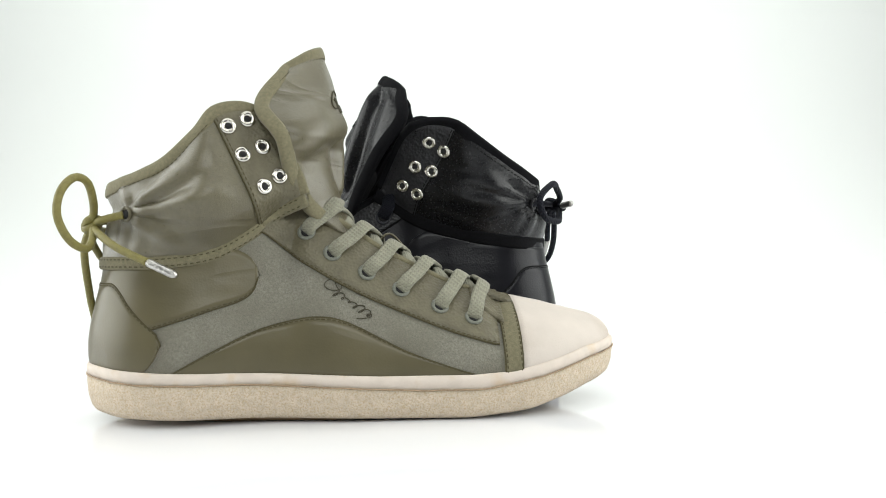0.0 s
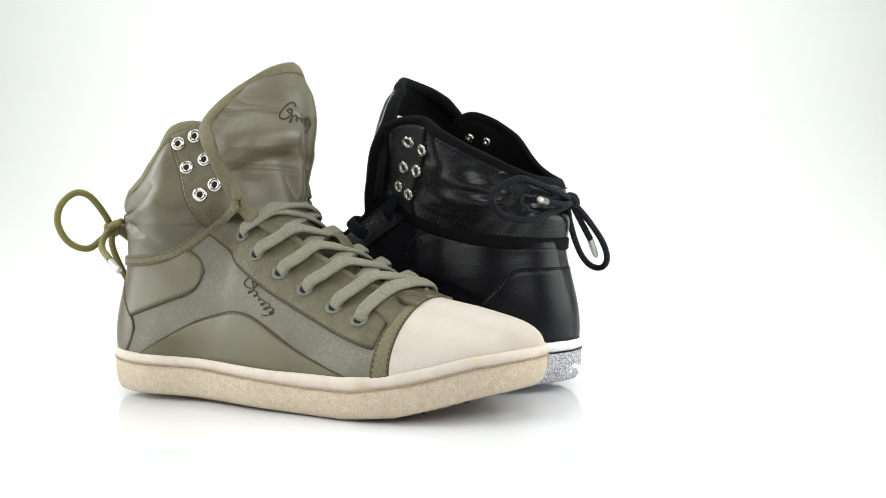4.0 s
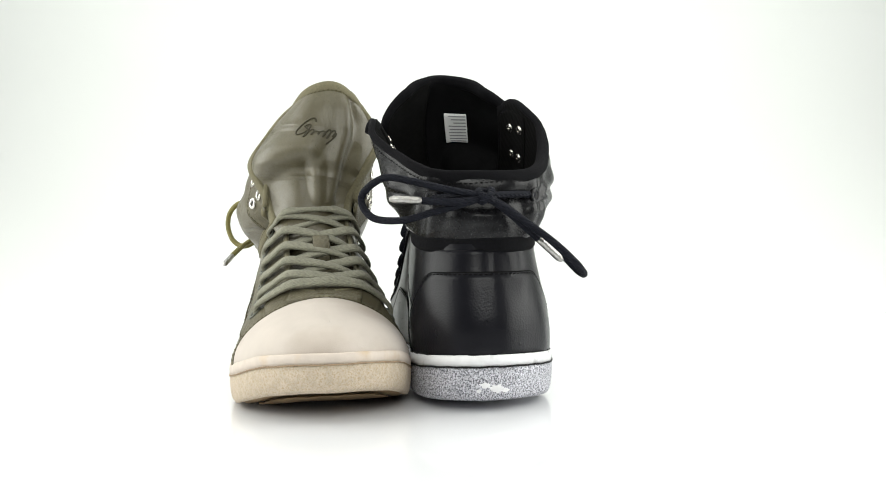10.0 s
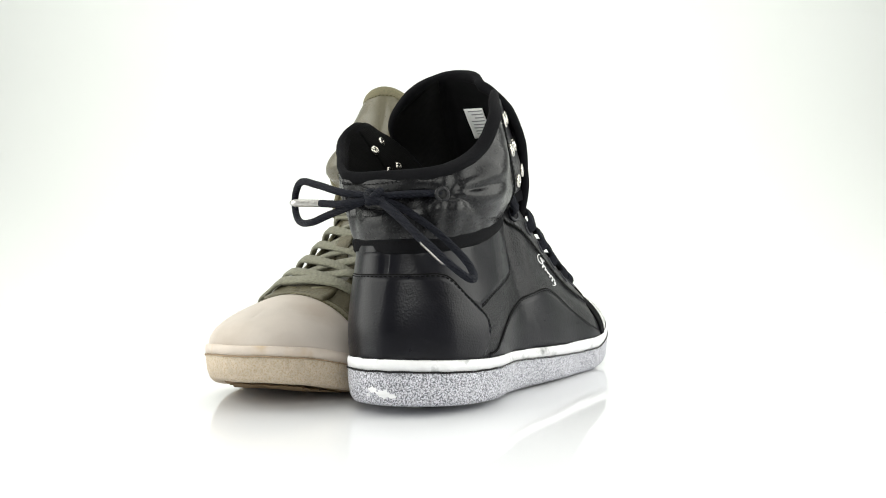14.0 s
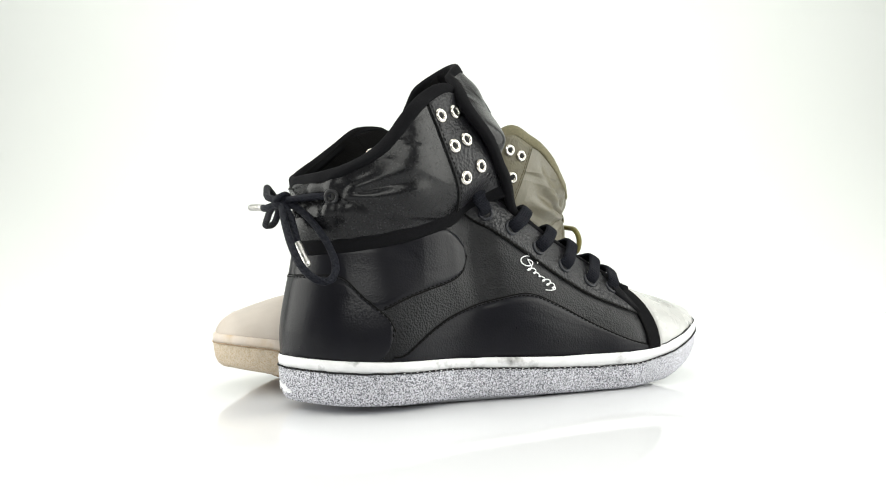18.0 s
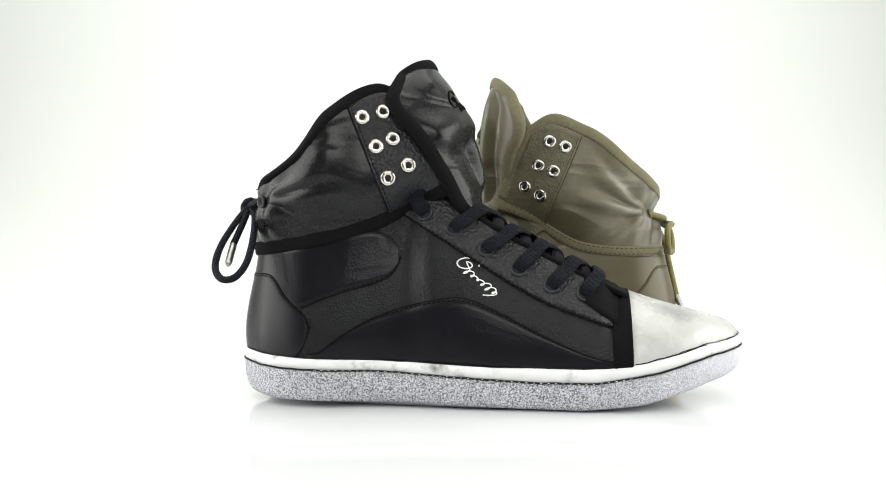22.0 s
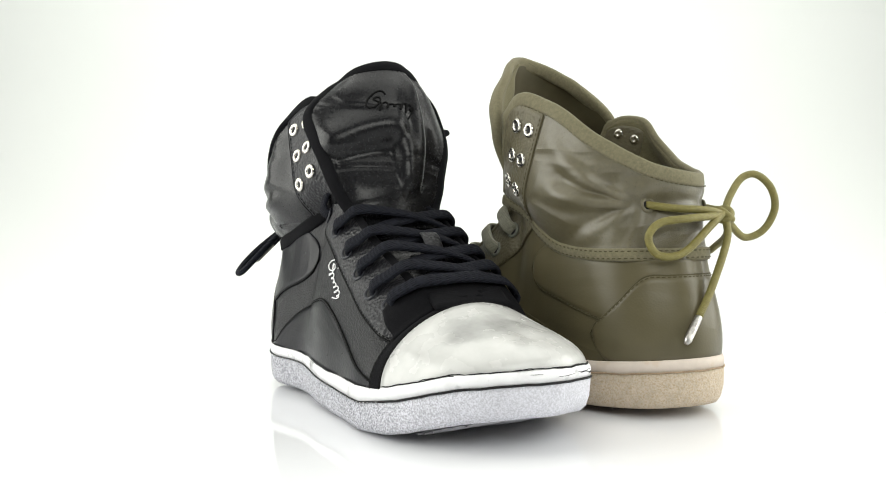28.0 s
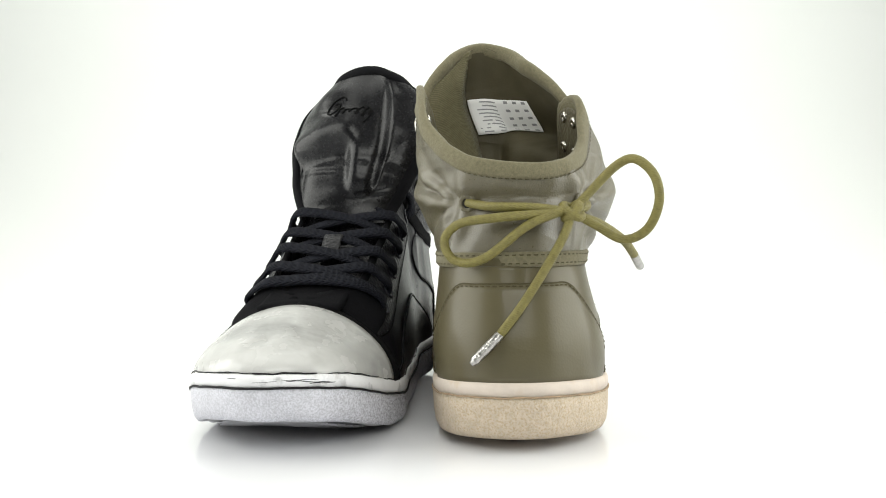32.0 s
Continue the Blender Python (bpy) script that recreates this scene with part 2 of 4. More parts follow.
def sweep(path, nrm, half_w, half_t, sides=10, closed=False, power=2.0, taper=False):
    """A tube along path; its width lies across the path in the surface, its thickness along nrm."""
    path, nrm = np.array(path, float), unit(np.array(nrm, float))
    tan = np.gradient(path, axis=0)
    if closed:
        tan = np.roll(path, -1, 0) - np.roll(path, 1, 0)
    tan = unit(tan)
    side = unit(np.cross(tan, nrm))
    nrm = unit(np.cross(side, tan))
    a = np.linspace(0, 2 * np.pi, sides, endpoint=False)
    ca, sa = np.cos(a), np.sin(a)
    ca, sa = np.sign(ca) * np.abs(ca) ** (2 / power), np.sign(sa) * np.abs(sa) ** (2 / power)
    n = len(path)
    k = np.ones(n)
    if taper:
        k[0] = k[-1] = 0.55
        if taper > 1:
            k[:taper], k[-taper:] = np.linspace(0.1, 1, taper), np.linspace(1, 0.1, taper)
    verts = (path[:, None] + side[:, None] * (ca * half_w)[None, :, None] * k[:, None, None] + nrm[:, None] * (sa * half_t)[None, :, None] * k[:, None, None]).reshape(-1, 3)
    faces = []
    for i in range(n if closed else n - 1):
        for j in range(sides):
            i2, j2 = (i + 1) % n, (j + 1) % sides
            faces.append((i * sides + j, i * sides + j2, i2 * sides + j2, i2 * sides + j))
    if not closed:
        faces += [tuple(range(sides)), tuple((n - 1) * sides + j for j in reversed(range(sides)))]
    return list(verts), faces


def free_normals(path):
    """Steady normals for a round cord."""
    path = np.array(path, float)
    tan = unit(np.gradient(path, axis=0))
    ref = np.array([0.3, 0.5, 0.81])
    out = []
    for t in tan:
        ref = unit(ref - t * (ref @ t))
        out.append(ref)
    return np.array(out)


def ring(at, nrm, r, tube, n=18, m=8):
    """An eyelet: a torus with its axis along nrm."""
    nrm = unit(nrm)
    a = unit(np.cross(nrm, [0.2, 0.1, 0.97]))
    b = np.cross(nrm, a)
    verts, faces = [], []
    for i in range(n):
        u = 2 * np.pi * i / n
        d = a * np.cos(u) + b * np.sin(u)
        for j in range(m):
            w = 2 * np.pi * j / m
            verts.append(at + d * (r + tube * np.cos(w)) + nrm * tube * 0.75 * np.sin(w))
    for i in range(n):
        for j in range(m):
            faces.append((i * m + j, i * m + (j + 1) % m, ((i + 1) % n) * m + (j + 1) % m, ((i + 1) % n) * m + j))
    return verts, faces


def disc(at, nrm, r, n=14):
    nrm = unit(nrm)
    a = unit(np.cross(nrm, [0.2, 0.1, 0.97]))
    b = np.cross(nrm, a)
    verts = [at + (a * np.cos(2 * np.pi * i / n) + b * np.sin(2 * np.pi * i / n)) * r for i in range(n)]
    verts += [v - nrm * 0.6 for v in verts]
    return verts, [tuple(range(n)), tuple(range(2 * n - 1, n - 1, -1))] + [(i, (i + 1) % n, n + (i + 1) % n, n + i) for i in range(n)]


def stitches(path, nrm, length=1.6, gap=1.0, w=0.28, lift=0.15):
    """A run of short raised stitches along a path."""
    path, nrm = np.array(path, float), np.array(nrm, float)
    s = np.r_[0, np.cumsum(np.linalg.norm(np.diff(path, axis=0), axis=1))]
    verts, faces = [], []
    at = 0.0
    while at + length < s[-1]:
        e = [np.array([np.interp(q, s, path[:, k]) for k in range(3)]) for q in (at, at + length)]
        nn = unit(np.array([np.interp(at, s, nrm[:, k]) for k in range(3)]))
        side = unit(np.cross(e[1] - e[0], nn)) * w
        b = len(verts)
        mid = (e[0] + e[1]) / 2 + nn * (lift + 0.35)
        verts += [e[0] + side + nn * lift, e[0] - side + nn * lift, e[1] - side + nn * lift, e[1] + side + nn * lift, mid + side * 0.8, mid - side * 0.8]
        faces += [(b, b + 1, b + 5, b + 4), (b + 4, b + 5, b + 2, b + 3), (b, b + 4, b + 3), (b + 1, b + 2, b + 5)]
        at += length + gap
    return verts, faces


# ---- the setting ----
def build_setting():
    prof = [(-0.78, 0.0), (0.75, 0.0)] + [(0.75 + 0.6 * math.sin(a), 0.6 - 0.6 * math.cos(a)) for a in np.linspace(0.1, math.pi / 2, 14)] + [(1.35, 2.2)]
    verts = [(x, y, z) for y, z in prof for x in (-2.4, 2.4)]
    faces = [(2 * i, 2 * i + 1, 2 * i + 3, 2 * i + 2) for i in range(len(prof) - 1)]
    sweep_ob = part("backdrop", [np.array(v) / MM + (0, 0, -4.0) for v in verts], faces, M_SWEEP, None)
    tagged(sweep_ob, "seamless white paper sweep behind the shoes", "backdrop", kind="structure")
    n = 96
    top, r = 0.0, 690.0
    vv = [(r * math.cos(2 * math.pi * i / n), r * math.sin(2 * math.pi * i / n), top) for i in range(n)]
    vv += [(x, y, -3.9) for x, y, _ in vv]
    ff = [tuple(range(n))] + [(i, (i + 1) % n, n + (i + 1) % n, n + i) for i in range(n)]
    floor = part("floor", vv, ff, M_FLOOR, None, smooth=False)
    tagged(floor, "glossy white acrylic display table top", "table top", kind="structure")


# ---- the shoe ----
LENGTH = 282.5
ST = np.array([0, .012, .04, .09, .18, .33, .48, .60, .70, .80, .88, .94, .975, .993, 1.0])


def half_width(s, heel=39.5, waist=38.0, ball=50.0):
    h, w, b = heel, waist, ball
    y = np.array([0, .36 * h, .64 * h, .86 * h, h, w, .5 * (w + b), .93 * b, b, .965 * b, .83 * b, .62 * b, .42 * b, .22 * b, 0])
    a, q = np.arccos(1 - 2 * ST), np.arccos(1 - 2 * np.clip(s, 0, 1))
    m = np.gradient(y, a)
    k = np.clip(np.searchsorted(a, q) - 1, 0, len(a) - 2)
    d = a[k + 1] - a[k]
    u = (q - a[k]) / d
    return (2 * u ** 3 - 3 * u ** 2 + 1) * y[k] + (u ** 3 - 2 * u ** 2 + u) * d * m[k] + (-2 * u ** 3 + 3 * u ** 2) * y[k + 1] + (u ** 3 - u ** 2) * d * m[k + 1]


def middle(x):
    s = np.clip(np.asarray(x, float) / LENGTH, 0, 1)
    return 4.3 * np.clip((s - .45) / .55, 0, 1) ** 1.5 - 2.0 - 1.6 * 4 * s * (1 - s) + 1.0 * smoothstep(s * 3)


def outline(n=160):
    """The sole's edge as a loop: heel, right side, toe, left side."""
    s = 0.5 * (1 - np.cos(np.linspace(0, np.pi, n // 2 + 1)))
    w, c = half_width(s), middle(s * LENGTH)
    out = 1 + 0.065 * np.exp(-((s - 0.18) / 0.1) ** 2) - 0.1 * np.exp(-((s - 0.03) / 0.03) ** 2)
    right = np.stack([s * LENGTH, c - w * out], 1)
    left = np.stack([s * LENGTH, c + w], 1)[1:-1][::-1]
    loop = np.vstack([right, left])
    d = np.roll(loop, -1, 0) - np.roll(loop, 1, 0)
    nrm = unit(np.stack([d[:, 1], -d[:, 0]], 1))
    return loop, nrm


def z_top(x):
    return np.interp(x, [0, 20, 43, 95, 150, 195, 218, 240, 258, 280], [30, 28.4, 27, 25.2, 22.6, 22.3, 23.4, 28, 32.6, 35.5])


def z_groove(x):
    return np.interp(x, [0, 30, 90, 170, 203, 233, 260, 280], [25, 22.6, 20.8, 16.2, 16.2, 21, 28, 31])


def z_bottom(x):
    return np.interp(x, [0, 15, 42, 90, 165, 195, 225, 247, 262, 280], [6, 5, 4, 3, 1.2, 1.0, 3.4, 8.6, 12.2, 15.2])


def z_tread(x):
    return np.interp(x, [0, 15, 40, 205, 230, 260, 280], [2.6, 0.8, 0.0, 0.0, 3.4, 11.6, 15.0])


def ridge(x):
    """The middle of the instep, which lies a little to the left of the sole's middle."""
    return middle(x) + 5.0 * smoothstep((235 - np.asarray(x, float)) / 40)


def interp_loop(loop, p):
    n = len(loop)
    p = np.asarray(p) % n
    i = p.astype(int)
    u = (p - i)[:, None]
    return loop[i] * (1 - u) + loop[(i + 1) % n] * u


class Upper:
    """The lasted upper: columns run from the sole's edge up to the throat or to the collar's lower edge."""

    def __init__(self, spec):
        self.loop, self.nrm = outline(240)
        self.n = len(self.loop)
        self.spec = spec

    def column(self, p, rows, v0=0.0, v1=1.0):
        """Points for loop positions p: array (rows, len(p), 3)."""
        p = np.asarray(p, float)
        base, nrm = interp_loop(self.loop, p), unit(interp_loop(self.nrm, p))
        x = base[:, 0]
        side = np.where((p % self.n) <= self.n / 2, -1.0, 1.0)
        toe_in = 2.2 + 1.0 * smoothstep((x - 220) / 50)
        b = np.column_stack([base - nrm * toe_in[:, None], z_top(x) - 1.5])
        sp = self.spec
        c = middle(x)
        # toe
        f = np.clip((x - 216) / (LENGTH - 216), 0, 1)
        tx = 217 + 44 * f ** 0.85
        toe = np.column_stack([tx, ridge(tx), np.interp(tx, sp["instep"][0], sp["instep"][1])])
        # throat
        tx = np.interp(x, [112, 216], [110, 217])
        open_w = np.interp(tx, [105, 150, 200, 217], sp["open"]) * smoothstep((216 - x) / 14)
        thr = np.column_stack([tx, ridge(tx) + side * open_w, np.interp(tx, sp["instep"][0], sp["instep"][1]) - 0.02 * open_w ** 1.5])
        # rear
        tx = np.interp(x, [0, 112], [10, 110])
        wid = np.where(tx < 50, 32.5 * np.sqrt(np.clip(1 - ((50 - tx) / 40.5) ** 2, 0, 1)), np.interp(tx, [50, 70, 90, 100, 110], [32.5, 33, 31, 27, sp["open"][0]]))
        rear = np.column_stack([tx, middle(tx) * 0.3 + (ridge(tx) - middle(tx) * 0.3) * smoothstep((tx - 75) / 30) + side * wid, np.interp(tx, sp["band"][0], sp["band"][1])])
        kt = smoothstep((x - 208) / 12)[:, None]
        kr = smoothstep((118 - x) / 16)[:, None]
        t = thr * (1 - kt) * (1 - kr) + toe * kt + rear * kr
        hgt = t[:, 2] - b[:, 2]
        up = np.array([0, 0, 1.0])
        out = np.column_stack([nrm, np.zeros(len(p))])
        flat = (b - t) * np.array([1, 1, 0])
        p1 = b + up * (hgt * (0.4 + 0.1 * kt[:, 0] - 0.05 * kr[:, 0]))[:, None] + out * (2.0 + 1.2 * kr - 0.6 * kt)
        q_toe = t + flat * 0.5
        q_thr = t + flat * 0.45 - up * (0.18 * hgt)[:, None]
        q_rear = t + out * 1.5 - up * (0.35 * hgt)[:, None]
        p2 = q_thr * (1 - kt) * (1 - kr) + q_toe * kt + q_rear * kr
        v = np.broadcast_to(np.linspace(0, 1, rows)[:, None], (rows, len(p)))
        v = v0 + (v1 - v0) * v
        v = v[..., None]
        return (1 - v) ** 3 * b + 3 * v * (1 - v) ** 2 * p1 + 3 * v ** 2 * (1 - v) * p2 + v ** 3 * t

    def at_x(self, x, side):
        """Loop position on one side (-1 right, 1 left) for sole coordinate x."""
        half = self.n // 2
        xs = self.loop[:half + 1, 0]
        p = np.interp(x, xs, np.arange(half + 1))
        return p if side < 0 else self.n - p

    def height(self, p, zf):
        """For each column the v at which the surface crosses the line z = zf(x)."""
        g = self.column(p, 80)
        d = g[:, :, 2] - np.stack([zf(g[:, j, 0]) for j in range(g.shape[1])], 1)
        v = []
        for j in range(g.shape[1]):
            k = np.argmax(d[:, j] >= 0)
            if d[k, j] < 0:
                v.append(1.0)
            elif k == 0:
                v.append(0.0)
            else:
                a, b_ = d[k - 1, j], d[k, j]
                v.append((k - 1 + a / (a - b_)) / 79)
        return np.array(v)

    def panel(self, p, zlo, zhi, rows):
        """A grid between two lines in the side view, with outward normals."""
        v0 = self.height(p, zlo) if zlo else np.zeros(len(p))
        v1 = self.height(p, zhi) if zhi else np.ones(len(p))
        g = self.column(p, rows, v0, v1)
        nrm = self.outward(g)
        return g, nrm

    def outward(self, g):
        nrm = normals(g)
        mid = np.array([120.0, 0, 20.0])
        ref = (g - mid) * np.array([0.3, 1.0, 1.0])
        s = np.sign((nrm * ref).sum(-1)).mean()
        return nrm * (1 if s >= 0 else -1)


def line(*pts):
    xs, zs = [a for a, _ in pts], [b for _, b in pts]
    q = spline([(a, b) for a, b in pts], 60) if len(pts) > 2 else np.array(pts, float)
    o = np.argsort(q[:, 0])
    return lambda x: np.interp(x, q[o, 0], q[o, 1])


def build_sole(shoe, c):
    loop, nrm = outline(240)
    x = loop[:, 0]
    toe, heel = smoothstep((x - 225) / 55), smoothstep((30 - x) / 30)
    zt, zg, zb = z_top(x), z_groove(x), z_bottom(x)
    n = len(loop)

    def at(inset, z):
        return np.column_stack([loop - nrm * np.broadcast_to(inset, n)[:, None], np.broadcast_to(z, n)])

    # lower wall, rounded into the bottom
    rows = [at(0.9, zg - 1.0), at(0.1, zg - 1.5), at(0 + 0.3 * toe, zg * 0.75 + zb * 0.25), at(0.3 + 0.7 * toe + 0.3 * heel, zg * 0.4 + zb * 0.6),
            at(1.0 + 1.6 * toe + heel, zg * 0.14 + zb * 0.86), at(2.2 + 2.8 * toe + 1.5 * heel, zb + 0.15), at(4.2 + 4.4 * toe + 2 * heel, zb + 0.2), at(7 + 7 * toe + 17 * smoothstep((100 - x) / 70), zb + 0.9)]
    part("outsole_wall", np.vstack(rows), grid_faces(len(rows), n, wrap=True), c["rubber"], shoe, c["sole_label"])
    zt_, hl = (z_tread(x) + c["toe_lift"] * toe), smoothstep((100 - x) / 70)
    rows = [at(5.2 + 8 * toe + 15 * hl, zb + 1.4), at(6.0 + 8 * toe + 16 * hl, zb * 0.5 + zt_ * 0.5 + 0.6), at(7.5 + 8.5 * toe + 17 * hl, zt_ + 0.5), at(11 + 9 * toe + 17 * hl, zt_ + 0.5)]
    part("tread_edge", np.vstack(rows), grid_faces(len(rows), n, wrap=True), c["tread"], shoe)
    # upper band with its rounded lip
    rows = [at(1.2, zg - 1.1), at(0.15, zg - 0.6), at(-0.1, zg * 0.5 + zt * 0.5), at(0.2, zt - 0.7), at(0.9, zt), at(2.4, zt - 0.1), at(4.5, zt - 1.5)]
    part("foxing_band", np.vstack(rows), grid_faces(len(rows), n, wrap=True), c["foxing"], shoe, c["band_label"])
    g = at(-0.12, zg - 1.05)
    g[:, 2] += [0.35 * noise.noise(Vector((0.13 * a, 0.13 * b, 2.0))) for a, b in loop]
    v, f = sweep(g, np.column_stack([nrm, np.zeros(n)]), c["groove_w"], 0.5, 6, closed=True)
    part("groove_line", v, f, c["groove"], shoe)
    if c.get("scuffed"):
        rng = random.Random(21)
        lip, out3 = at(0.9, zt + 0.25), np.column_stack([nrm, np.full(n, 0.7)])
        i = 0
        while i < n - 4:  # broken, ragged glue line where the upper meets the band
            m = rng.randint(4, 16)
            q = np.arange(i, min(i + m, n))
            run = lip[q].copy()
            run[:, 2] += [0.7 * noise.noise(Vector((0.21 * a, 0.21 * b, 7.0))) for a, b, _ in run]
            if len(q) > 3:
                part("glue_line", *sweep(run, out3[q], rng.uniform(0.15, 0.42), 0.3, 6, taper=True), c["groove"], shoe)
            i += m + rng.randint(0, 5)
        for _ in range(8):  # scratches on the band round the toe
            i = rng.randrange(96, 140)
            q = np.arange(i, i + rng.randint(4, 11))
            f_ = rng.uniform(0.15, 0.85)
            run = at(-0.06, zg * (1 - f_) + zt * f_)[q]
            run[:, 2] += [0.8 * noise.noise(Vector((0.17 * a, 0.17 * b, f_ * 9))) for a, b, _ in run]
            part("scratch", *sweep(run, out3[q], rng.uniform(0.08, 0.24), 0.1, 6, taper=True), c["groove"], shoe)
        part("groove_stitching", *stitches(at(-0.45, zg - 1.0)[34:84], np.column_stack([nrm, np.zeros(n)])[34:84], 1.2, 2.6, 0.16, 0.05), c["foxing"], shoe, "white stitches in the groove")
        k = np.flatnonzero(x > 214)
        tip = at(1.3, zt + 0.35)[k]
        tip[:, 2] += [0.9 * noise.noise(Vector((0.09 * q[0], 0.09 * q[1], 5.0))) + 0.4 * noise.noise(Vector((0.4 * q[0], 0.4 * q[1], 1.0))) for q in tip]
        part("cap_edge_stain", *sweep(tip, np.column_stack([nrm[k], np.ones(len(k)) * 0.6]), 0.2, 0.25, 6), c["groove"], shoe, "ragged dark stain under the toe cap")
        rng = random.Random(8)
        for cy, cz, ry, rz in ((-5, 12.5, 4.5, 2.6), (1, 14.5, 3.2, 1.6), (-10, 11.5, 2.2, 1.2), (4, 11.5, 1.6, 1.0)):
            rad = [rng.uniform(0.6, 1.1) for _ in range(18)]
            verts = [(0.0, cy, cz)] + [(0.0, cy + ry * q * math.cos(a), cz + rz * q * math.sin(a)) for q, a in zip(rad, np.linspace(0, 2 * np.pi, 18, endpoint=False))]
            back = x < 30
            o = np.argsort(loop[back, 1])
            verts = [(np.interp(b, loop[back, 1][o], x[back][o]) + 0.25 + (0.5 if d < 12 else 0.0), b, d) for _, b, d in verts]
            verts += [(a + 2.0, b, d) for a, b, d in verts]
            part("scuff", verts, [(0, 1 + i, 1 + (i + 1) % 18) for i in range(18)] + [(1 + i, 20 + i, 20 + (i + 1) % 18, 1 + (i + 1) % 18) for i in range(18)], c["foxing"], shoe, "bare white scuff on the heel", smooth=False)
    # tread: a plate with cross ribs
    rows = [at(9.5 + 9 * toe + 17 * hl, (z_tread(x) + c["toe_lift"] * toe) + 0.6), at(16 + 13 * toe + 12 * hl, (z_tread(x) + c["toe_lift"] * toe) + 0.9)]
    verts = np.vstack(rows)
    half = n // 2
    faces = grid_faces(2, n, wrap=True) + [(n + i, n + i + 1, n + (n - i - 1) % n, n + (n - i) % n) for i in range(0, half)]
    part("tread_plate", verts, faces, c["tread"], shoe)
    verts, faces = [], []
    for xx in np.arange(20, 252, 4.6):
        s = np.array([xx / LENGTH])
        w = half_width(s)[0] - 13 - 9 * smoothstep((xx - 225) / 55) - 17 * smoothstep((100 - xx) / 70)
        if w < 6 or 198 < xx < 226:
            continue
        z0 = float(z_tread(xx)) + c["toe_lift"] * float(smoothstep((xx - 225) / 55))
        m = 8
        ys = middle(xx) + np.linspace(-w, w, m)
        b = len(verts)
        for y in ys:
            wob = 1.2 * math.sin(y * 0.5)
            verts += [(xx - 1.5 + wob, y, z0 + 0.9), (xx - 1.1 + wob, y, z0 + 0.02), (xx + 1.1 + wob, y, z0 + 0.02), (xx + 1.5 + wob, y, z0 + 0.9)]
        faces += [(b + 4 * i + k, b + 4 * i + k + 1, b + 4 * i + 5 + k, b + 4 * i + 4 + k) for i in range(m - 1) for k in range(3)]
    part("tread_ribs", verts, faces, c["tread"], shoe)


def seam(name, g, nrm, c, parent, lift, rows=(), cols=(), inset=0.12):
    """Stitching just inside the named edges of a panel."""
    r, k = g.shape[:2]
    verts, faces = [], []
    runs = []
    for i in rows:
        a = g[i] * (1 - inset) + g[1 if i == 0 else r - 2] * inset
        runs.append((a, nrm[i]))
        part("seam_edge", *sweep(g[i] + nrm[i] * (lift - 0.35), nrm[i], 0.5, 0.4, 6), c["stitch"], parent)
    for j in cols:
        part("seam_edge", *sweep(g[:, j] + nrm[:, j] * (lift - 0.35), nrm[:, j], 0.5, 0.4, 6), c["stitch"], parent)
        runs.append((g[:, j] * (1 - inset) + g[:, 1 if j == 0 else k - 2] * inset, nrm[:, j]))
    for path, nn in runs:
        v, f = stitches(path, nn, 1.8, 0.9, 0.27, lift)
        faces += [tuple(b + len(verts) for b in q) for q in f]
        verts += v
    if verts:
        part(name, verts, faces, c["stitch"], parent)


